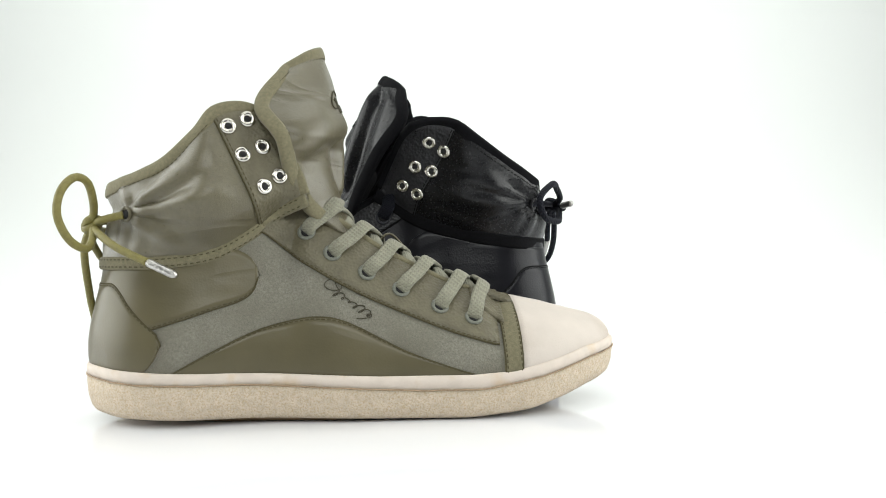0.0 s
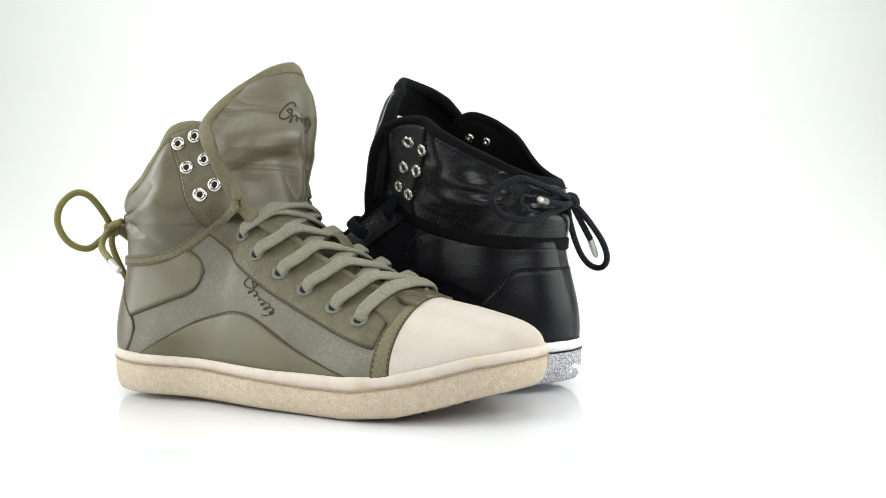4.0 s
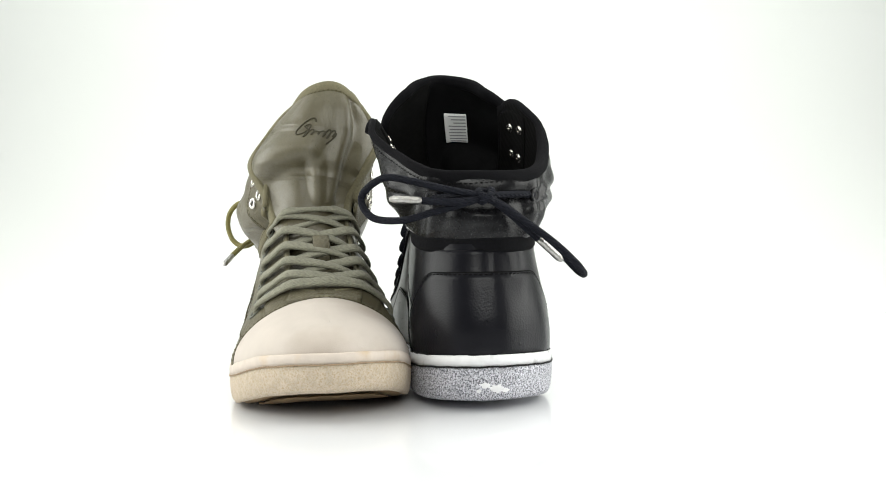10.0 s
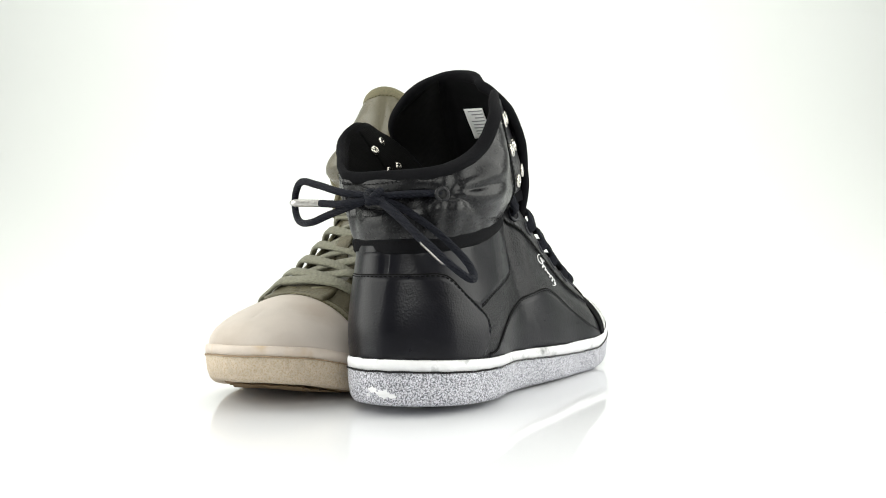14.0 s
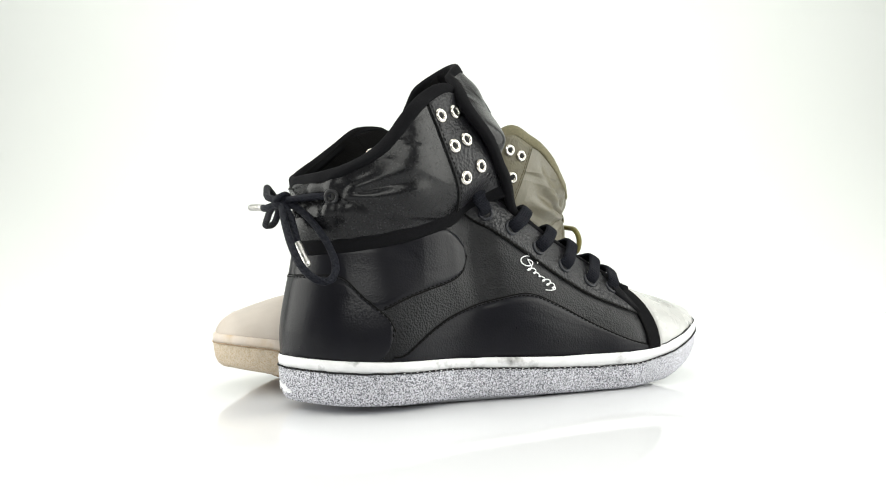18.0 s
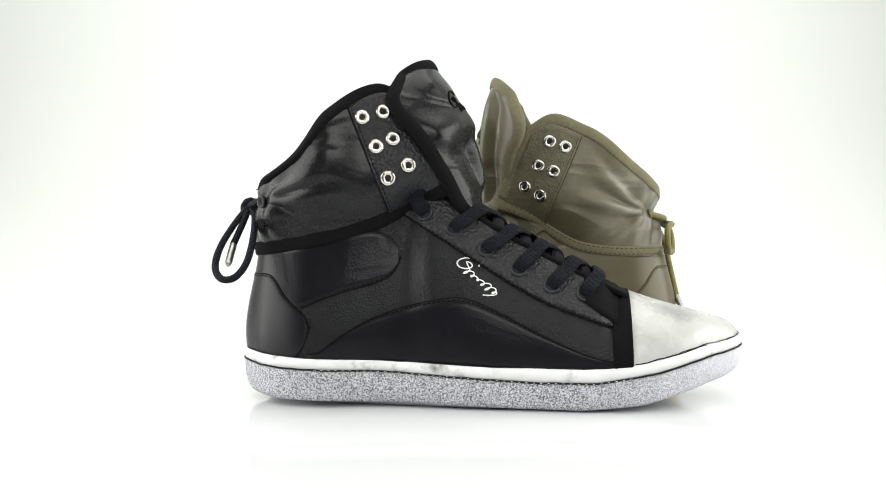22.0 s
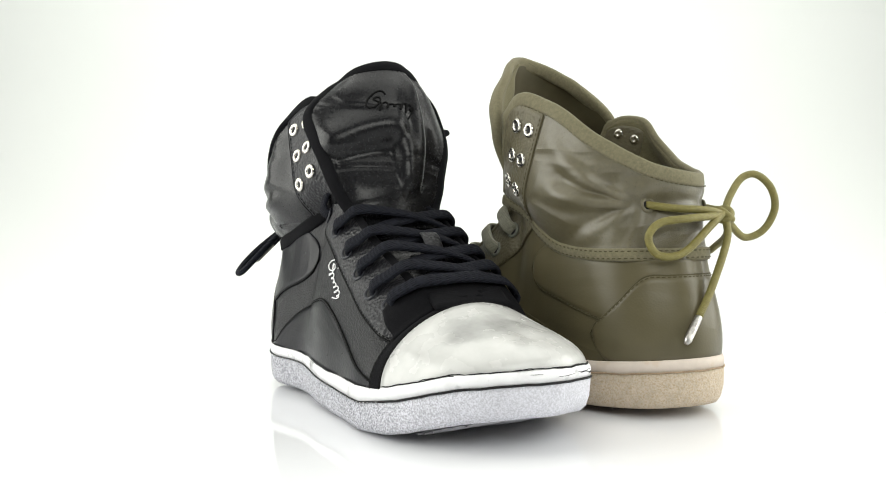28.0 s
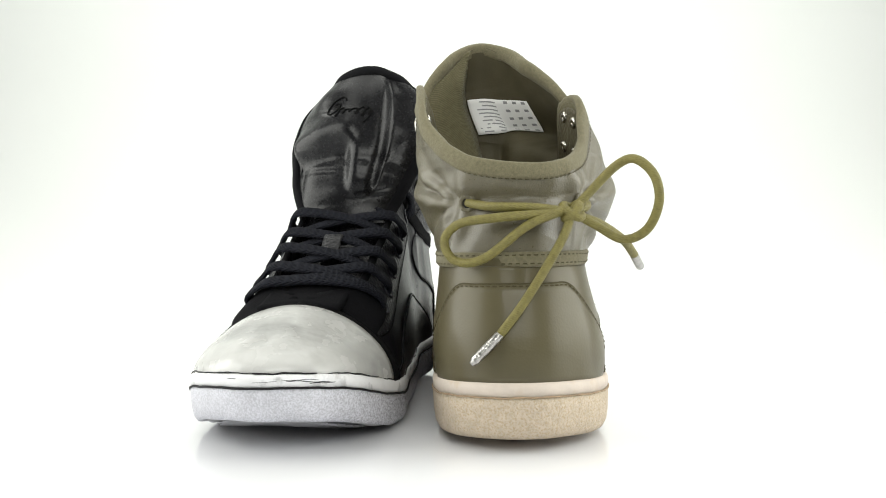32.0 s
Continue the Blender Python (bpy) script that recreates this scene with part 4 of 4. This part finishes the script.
def build_laces(shoe, c, sp, tongue):
    rr, ll = sp["rings"][-1], sp["rings"][1]
    flat, fn = tongue[0].reshape(-1, 3), tongue[1].reshape(-1, 3)

    def edge_at(side, x, ahead):
        e, n_ = sp["edges"][side]
        k = np.argmin(((e - x) ** 2).sum(1))
        run = np.r_[0, np.cumsum(np.linalg.norm(np.diff(e, axis=0), axis=1))]
        at = np.clip(run[k] + ahead * (1 if e[-1, 0] > e[0, 0] else -1), 0, run[-1])
        return np.array([np.interp(at, run, e[:, d]) for d in range(3)]), unit(np.array([np.interp(at, run, n_[:, d]) for d in range(3)]))

    def strand(a, b, lift, tuck, ahead=6.0, wid=3.9):
        """From ring a over its edge, across the throat, and under the other edge or into ring b."""
        (pa, na, sa), (pb, nb, sb) = a, b
        ea, ma = edge_at(sa, pa, ahead)
        eb, mb = edge_at(sb, pb, -1.0 if tuck else ahead)
        top = np.array([0.5, 0, 0.86])
        path = [pa - na * 0.8, pa * 0.8 + ea * 0.2 + na * 3.6, pa * 0.35 + ea * 0.65 + na * 4.8, ea + ma * 2.6 + top * (2.8 + lift * 0.6)]
        nn = [na, na, unit(na + top * 0.4), unit(ma + top)]
        for q in (0.25, 0.5, 0.75):
            drop = tuck * 4.0 * q
            path.append(ea * (1 - q) + eb * q + top * (4.4 + lift + 2.2 * math.sin(math.pi * q) - drop))
            nn.append(top)
        if tuck:
            path += [eb - mb * 0.6 + top * 0.5, pb * 0.35 + eb * 0.65 - nb * 3.0]
            nn += [unit(mb + top), nb]
        else:
            path += [eb + mb * 2.4 + top * (2.0 + lift * 0.5), pb * 0.35 + eb * 0.65 + nb * 4.8, pb * 0.8 + eb * 0.2 + nb * 3.6, pb - nb * 0.8]
            nn += [unit(mb + top), unit(nb + top * 0.4), nb, nb]
        part("lace", *sweep(spline(path, 48), spline(nn, 48), wid, 1.35, 12, power=3.0), c["lace"], shoe)

    strand((*rr[5], -1), (*ll[5], 1), 0.0, 0, 4.0)
    for i in range(4, -1, -1):
        strand((*ll[i], 1), (*rr[i + 1], -1), 0.3, 1)
        strand((*rr[i], -1), (*ll[i + 1], 1), 1.9, 1)
    strand((*rr[0], -1), (*ll[0], 1), 3.6, 0, 5.0)
    # keeper tab on the tongue
    m = sp["tab"]
    k = np.argmin(((flat - np.array(m)) ** 2).sum(1))
    q, nn = flat[k], fn[k]
    along = unit(np.array([-0.62, 0, 0.78]))
    path = [q - along * 11 + nn * 2, q - along * 8 + nn * 11.0, q + nn * 13, q + along * 8 + nn * 11, q + along * 11 + nn * 2]
    part("lace_keeper", *sweep(spline(path, 20), np.tile(nn, (20, 1)), 5.2, 0.7, 8, power=4), c["pebble"], shoe)


def aglet(shoe, a, b, r=2.0):
    a, b = np.array(a, float), np.array(b, float)
    q = np.linspace(0, 1, 9)[:, None]
    path = a * (1 - q) + b * q
    v, f = sweep(path, free_normals(path), r, r, 10, taper=True)
    part("aglet", v, f, M_AGLET, shoe, "silver metal cord tip")


def build_cord(shoe, c, sp):
    for path in sp["cords"]:
        q = spline(path, max(18, 10 * len(path)))
        part("drawcord", *sweep(q, free_normals(q), 1.95, 1.95, 10), c["cord"], shoe, c["cord_label"])
    k = np.array(sp["knot"], float)
    a = np.linspace(0, 2 * np.pi, 26, endpoint=False)
    for tilt, r in ((0.5, 4.2), (-0.7, 3.8)):
        pts = k + np.stack([3.2 * np.cos(a), r * np.sin(a) * math.cos(tilt), r * np.sin(a) * math.sin(tilt) + 1.5 * np.cos(a)], 1)
        part("knot", *sweep(pts, pts - k, 2.1, 2.1, 8, closed=True), c["cord"], shoe)
    for a_, b_ in sp["aglets"]:
        aglet(shoe, a_, b_)


def build_shoe(name, c, sp, label):
    shoe = new(name)
    tagged(shoe, label, "shoe", group="high-top sneakers on display")
    sp["rings"], sp["edges"] = {}, {}
    build_sole(shoe, c)
    up = build_upper(shoe, c, sp)
    build_shaft(shoe, c, sp, up)
    tongue = build_tongue(shoe, c, sp)
    build_laces(shoe, c, sp, tongue)
    build_logo(shoe, c, up, sp)
    build_cord(shoe, c, sp)
    return shoe


BLACK["scuffed"] = True
OLIVE["vamp"], BLACK["vamp"] = OLIVE["pebble"], BLACK["binding"]
OLIVE["facing"], BLACK["facing"] = OLIVE["pebble"], BLACK["lining"]
OLIVE["toe_lift"], BLACK["toe_lift"] = -0.6, 0.8
OLIVE["groove_w"], BLACK["groove_w"] = 0.4, 0.5
OLIVE["embroidery"], BLACK["embroidery"] = OLIVE["logo"], BLACK["stitch"]
OLIVE.update(sole_label="tan crepe rubber outsole", band_label="smooth tan rubber band", canvas_label="grey-olive brushed canvas upper", toe_label="beige suede toe cap",
             leather_label="smooth dark olive leather panel", stay_label="pebbled olive leather", satin_label="crumpled olive satin collar", lining_label="olive twill lining", inner_label="dark olive nylon tongue lining",
             tongue_label="padded olive satin tongue", logo_label="stitched dark olive flourish", cord_label="waxed olive drawcord")
BLACK.update(sole_label="worn white rubber outsole with black speckle", band_label="scuffed white rubber band", canvas_label="black grained leather upper", toe_label="brushed silver toe cap",
             leather_label="smooth black leather panel", stay_label="pebbled black leather", satin_label="crumpled black satin collar", lining_label="black woven lining", inner_label="black nylon tongue lining",
             tongue_label="padded black satin tongue", logo_label="white stitched flourish", cord_label="black woven drawcord")

OLIVE_SPEC = dict(
    cap=222.5, vamp=45.0,
    instep=([102, 125, 154, 185, 217, 240, 260, 266, 274], [118, 106, 86, 70, 59, 54, 48, 45.5, 41]),
    band=([8, 15, 43, 69, 82, 96, 107], [81, 81, 81, 85, 91, 102, 111]),
    tri=[(47, 25), (68, 36), (90, 46), (110, 51), (122, 52), (136, 48.5), (164, 34), (187, 25.5), (198, 22)],
    nose=37, c_hi=[(0, 78), (16, 77.5), (48, 80), (74, 86.5), (84, 84.5), (89.5, 79), (91.5, 73)], c_lo=[(0, 66), (18, 65), (27, 55), (34, 47.5), (53, 52), (69, 57), (82, 61), (88.5, 66), (91, 74)],
    stay=[(93, 95), (112, 80), (139, 64), (165, 52), (187, 43), (209, 36)],
    heel=[(0, 70), (12, 70), (20, 69), (29, 58), (37.5, 49.5), (42, 46), (43.5, 41)], heel_lo=[(0, 22), (28, 22), (32, 25), (38.5, 30), (42, 35), (43.5, 40)],
    lace_holes=[(113.2, -30.6, 97.7), (129.4, -31.5, 85.7), (145.9, -32.6, 74.7), (163.4, -34.8, 64.8), (180.9, -36.6, 56.9), (199.3, -38.9, 51.2)],
    open=[19, 20, 21, 19], band_x=[113, 100, 86, 66, 40, 16], fronts=[(115.7, -31.3, 111.4), (121.0, 28.1, 113.4)],
    shaft=[
        [(110.5, -29.9, 126.5), (99.6, -34.2, 118.3), (86.4, -42.4, 110.2), (69.1, -48, 103.4), (47.6, -39.5, 99.4), (25.9, -27, 97.2), (12.0, -4.6, 95.9), (21.4, 19.5, 96.9), (40.6, 33.6, 99.2), (63.4, 41.6, 103.3), (84.0, 41.3, 110.6), (100.9, 37.6, 119.5), (115.5, 32.0, 127.3)],
        [(101.6, -29.3, 142.8), (91.8, -32.5, 139.0), (79.8, -38.8, 131.8), (66.4, -48.5, 120.6), (45.8, -42.5, 111.4), (25.1, -30.9, 109.3), (12.2, -5.1, 108.1), (20.4, 20.3, 109.1), (38.4, 36.0, 116), (59.2, 43.1, 124), (78.4, 43.4, 131.1), (93.5, 41.7, 139.1), (107.7, 38.3, 144.2)],
        [(92.7, -28.7, 155.4), (82.8, -31.9, 158.4), (70.9, -35.6, 155.6), (62.7, -35.5, 145.6), (46.1, -33.5, 130.5), (23.2, -23.5, 121.4), (12.3, -5.4, 119.2), (18.4, 20.3, 124), (39.2, 36.4, 139), (56.1, 42, 153), (68.8, 42.5, 160), (85.8, 44.5, 166), (100.8, 42.3, 158.0)]],
    eyelets={-1: [(77.2, -35.0, 146.7), (85.9, -30.5, 150.3), (84.8, -37.5, 132.9), (93.9, -33.6, 137.3), (92.4, -34.7, 116.9), (100.9, -31.0, 122.4)], 1: [(79.5, 42.9, 147.2), (88.7, 43.8, 150.9), (86.2, 40.4, 132.0), (95.6, 40.9, 136.1), (93.2, 36.2, 118.0), (103.1, 35.6, 123.3)]},
    fan=[(2, 2.4, 3.0, 45), (14, -2.2, 2.6, 40), (27, 2.4, 3.0, 55), (-14, -2.0, 2.6, 38), (-26, 1.8, 3.0, 40), (44, -1.5, 4.0, 50)], folds=2.1, seed=3.0, bind=3.9, band_w=3.3, cord_holes=[(22.4, 18.3, 105.1), (25.1, -31.8, 105.3)],
    tongue=[(214, 2, 50, 25, 0), (180, 4, 65, 26, 0), (150, 4, 83, 23, 0), (136.6, -1.2, 100.1, 26, 14), (130.4, -1.6, 120.3, 33, 22), (130.6, -0.1, 144.3, 44, 28), (129.2, 7.7, 168.3, 45, 37), (122.2, 11.7, 195.3, 42, 17)],
    round=11, square=2.1, tilt=4.0, creases=[(-0.62, 0.82, 0.3, 0.1, 1.5, 1.5)], pleat=(0.33, 0.42, 5.0),
    emb=(56.5, 30.0), label=(51, 59, 16, 39), left_curl=0.62, label_parts=[(0.0, 0.46, "icons"), (0.54, 1.0, "text")], logo=((126, 67), (148, 52)), logo_t=0.24, tab=(158, 4, 80),
    knot=(9.6, -25.7, 100.1),
    cords=[
        [(22.4, 18.3, 105.1), (11.8, 7.8, 102.9), (6.1, -8.9, 101.9), (9.5, -24.6, 100.0)],
        [(26.1, -32.8, 104.3), (16.9, -32.3, 102.2), (9.6, -25.7, 100.1)],
        [(9.6, -25.7, 100.1), (12.9, -34.5, 109.2), (13.2, -45.0, 119.3), (9.2, -52.0, 121.3), (5.1, -58.8, 114.3), (4.0, -60.5, 103.2), (7.9, -56.2, 92.1), (12.8, -47.1, 88.1), (12.7, -36.0, 94.1), (9.6, -25.7, 100.1)],
        [(9.6, -25.7, 100.1), (4.1, -8.7, 98.9), (4.7, 8.1, 97.7), (10.4, 21.7, 95.7), (12.2, 28.1, 88.6), (10.2, 23.4, 80.2), (5.3, 11.2, 81.1), (3.0, -7.4, 94.7), (8.5, -23.6, 101.0)],
        [(9.6, -25.7, 100.1), (4.1, -20.6, 87.7), (2.2, -6.2, 64.6), (1.7, 4.9, 50.0)],
        [(9.5, -25.6, 99.0), (15.8, -37.2, 95.1), (27.1, -48.7, 88.2), (42.3, -56.0, 81.2)]],
    aglets=[((1.8, 3.9, 51.0), (-0.3, 17.1, 37.9)), ((41.3, -55.5, 81.7), (56.4, -61.2, 74.7))])

BLACK_SPEC = dict(
    cap=220.5, vamp=43.0,
    instep=([105, 128, 156, 186, 217, 240, 256, 266, 273], [126, 112, 93, 76, 60, 52, 47, 43.5, 40]),
    band=([8, 16, 25, 40, 55, 70, 85, 103, 118], [87, 87.2, 87.9, 89.6, 92, 95.5, 100, 110, 122]),
    tri=[(54, 29), (69, 40), (84, 48), (104, 54.5), (125, 58.5), (135, 58), (150, 51.8), (174, 39.3), (195, 29.8), (211, 25)],
    nose=44, c_hi=[(0, 84), (20, 84), (50, 89), (79, 95.5), (90, 93), (96, 87), (98.5, 79)], c_lo=[(0, 68), (23, 67), (33, 58), (42, 53.5), (57, 59), (70, 63), (85, 67), (94, 72), (98, 80)],
    stay=[(98, 105), (124, 88), (151, 70), (175, 56), (195, 48), (212, 42)],
    heel=[(0, 72), (12, 72), (25, 71), (34, 61), (43, 52.5), (47, 48.5), (48.5, 43)], heel_lo=[(0, 22), (35, 22.5), (40, 26), (45, 32), (48, 37), (48.5, 42)],
    lace_holes=[(112.3, -34.1, 105.5), (129.1, -34.6, 95.9), (146.7, -35.9, 85.0), (163.2, -35.1, 75.2), (179.4, -33.8, 65.8), (196.5, -33.0, 58.0)],
    open=[26, 25, 23, 19], band_x=[117, 104, 86, 62, 40, 16], fronts=[(126.2, -28.4, 118.7), (116.5, 30.2, 119.4)],
    shaft=[
        [(119.0, -28.4, 134.4), (104.3, -35.6, 126.8), (85.2, -39.5, 117.8), (63.1, -42.4, 109.6), (39.8, -39, 103.8), (18.0, -30.0, 102.2), (8.8, -3.7, 100.9), (16.9, 23.7, 101.7), (37.6, 37.9, 104.0), (62.5, 42.8, 110.3), (84.4, 39.4, 117.3), (97.9, 36.7, 125.7), (108.5, 33.4, 133.6)],
        [(107.4, -28.3, 154.5), (94.6, -33.3, 150.4), (80.1, -39.2, 141.3), (61.6, -47.3, 129.5), (40.5, -43.7, 117.7), (18.9, -29.8, 114.0), (10.0, -2.2, 112.8), (15.8, 25.7, 113.7), (36.6, 43.1, 118.1), (58.1, 51.7, 129.4), (75.1, 44.8, 138.5), (88.2, 46.0, 145.5), (99.5, 47.1, 150.5)],
        [(96.1, -25.3, 170.6), (85.9, -30.3, 173.6), (72.3, -36.2, 167.6), (59.3, -42.2, 156.5), (43.1, -40.3, 137.6), (21.7, -28.9, 125.8), (14.4, -1.8, 123.8), (17.7, 27.0, 125.8), (38.9, 44.8, 139), (55.9, 55.6, 150.4), (67.9, 54.8, 159), (81.0, 55.9, 160.5), (92.1, 57.9, 156.5)]],
    eyelets={-1: [(79.3, -36.0, 155.6), (89.7, -31.5, 158.8), (87.4, -38.2, 140.0), (96.1, -35.2, 144.2), (93.4, -37.6, 123.2), (103.8, -34.6, 129.8)], 1: [(73.5, 46.6, 143.4), (82.8, 49.0, 148.5), (80.7, 40.0, 131.6), (91.1, 41.5, 134.5), (88.6, 34.5, 119.0), (98.3, 34.9, 123.9)]},
    fan=[(-4, 1.8, 3.0, 50), (9, -1.6, 2.8, 40), (24, 1.8, 3.2, 50), (-20, -1.5, 2.8, 45), (38, -1.2, 3.6, 50)], folds=2.0, seed=11.0, bind=3.8, band_w=4.0, cord_holes=[(18.8, 24.8, 111.7), (21.0, -29.8, 113.0)],
    tongue=[(214, 2, 50, 25, 0), (180, 4, 69, 28, 0), (150, 4, 89, 26, 0), (140.6, 1.5, 104.6, 29, 9), (137.0, 2.1, 123.1, 38, 14.5), (131.5, 5.6, 147.6, 45, 24), (123.8, 6.8, 171.3, 48.5, 29), (110.8, 9.0, 193.0, 47, 13)],
    round=9, square=2.4, tilt=3.0, creases=[(-0.66, 0.63, 0.3, 0.16, 2.6, -0.4), (-0.5, 0.9, 0.3, 0.07, 1.8, 1.4)], pleat=(0.27, 0.33, 5.0),
    emb=(56.5, 29.0), label=(52, 60, 21, 31), left_curl=0.9, label_parts=[(0.0, 0.92, "text")], logo=((132, 76), (152, 60.5)), logo_t=0.34, tab=(168, 4, 80),
    knot=(2.2, -1.4, 111.8),
    cords=[
        [(21.0, -29.8, 113.0), (13.0, -19.8, 113.0), (2.2, -1.4, 111.8)],
        [(18.8, 24.8, 111.7), (10.0, 16.7, 111.7), (2.2, -0.4, 111.8)],
        [(2.2, -1.4, 111.8), (0.1, 16.7, 114.6), (4.7, 36.3, 119.7), (9.5, 51.0, 121.9), (18.6, 62.4, 112.9), (14.8, 57.1, 101.9), (5.4, 42.0, 99.8), (2.2, 26.7, 103.6), (0.0, 10.7, 107.7), (2.2, -1.4, 111.8)],
        [(2.2, -1.4, 110.8), (-1.9, 14.7, 108.6), (1.3, 31.7, 109.6)],
        [(2.2, -1.4, 111.8), (-0.9, -16.8, 101.2), (-2.7, -34.8, 87.6), (-0.8, -47.0, 76.6), (5.3, -52.9, 70.6), (12.4, -51.8, 71.6), (16.3, -44.8, 79.6), (14.8, -30.0, 93.4), (9.5, -13.0, 106.0), (2.2, -1.4, 111.8)],
        [(2.2, -1.4, 111.8), (3.3, -13.3, 103.1), (2.4, -28.6, 89.0)]],
    aglets=[((1.4, 30.7, 109.6), (-2.4, 48.5, 110.4)), ((2.4, -27.5, 90.0), (3.9, -41.1, 77.6))])

build_setting()
SHOE_OLIVE = build_shoe("high_top_sneaker", OLIVE, OLIVE_SPEC, "olive canvas high-top sneaker with beige toe cap and tan sole")
SHOE_BLACK = build_shoe("high_top_sneaker", BLACK, BLACK_SPEC, "black leather high-top sneaker with silver toe cap and worn white sole")


# ---- the turn: both shoes ride round one upright axis ----
def motions():
    turn = [(0, 0.00), (4, -34.50), (8, -68.49), (12, -102.57), (16, -136.75), (20, -171.34), (24, -205.90), (28, -242.25), (32, -280.51)]
    places = ((SHOE_OLIVE, pose(-0.1677, -0.0786, 0, 0, 0, 6.69)), (SHOE_BLACK, pose(0.0936, 0.0331, 0, 0, 0, 180.82)))
    for shoe, place in places:
        walk(shoe, [(float(t), pose(0, 0, 0, 0, 0, float(a)) @ place) for t, a in columns(turn, 65)])


motions()
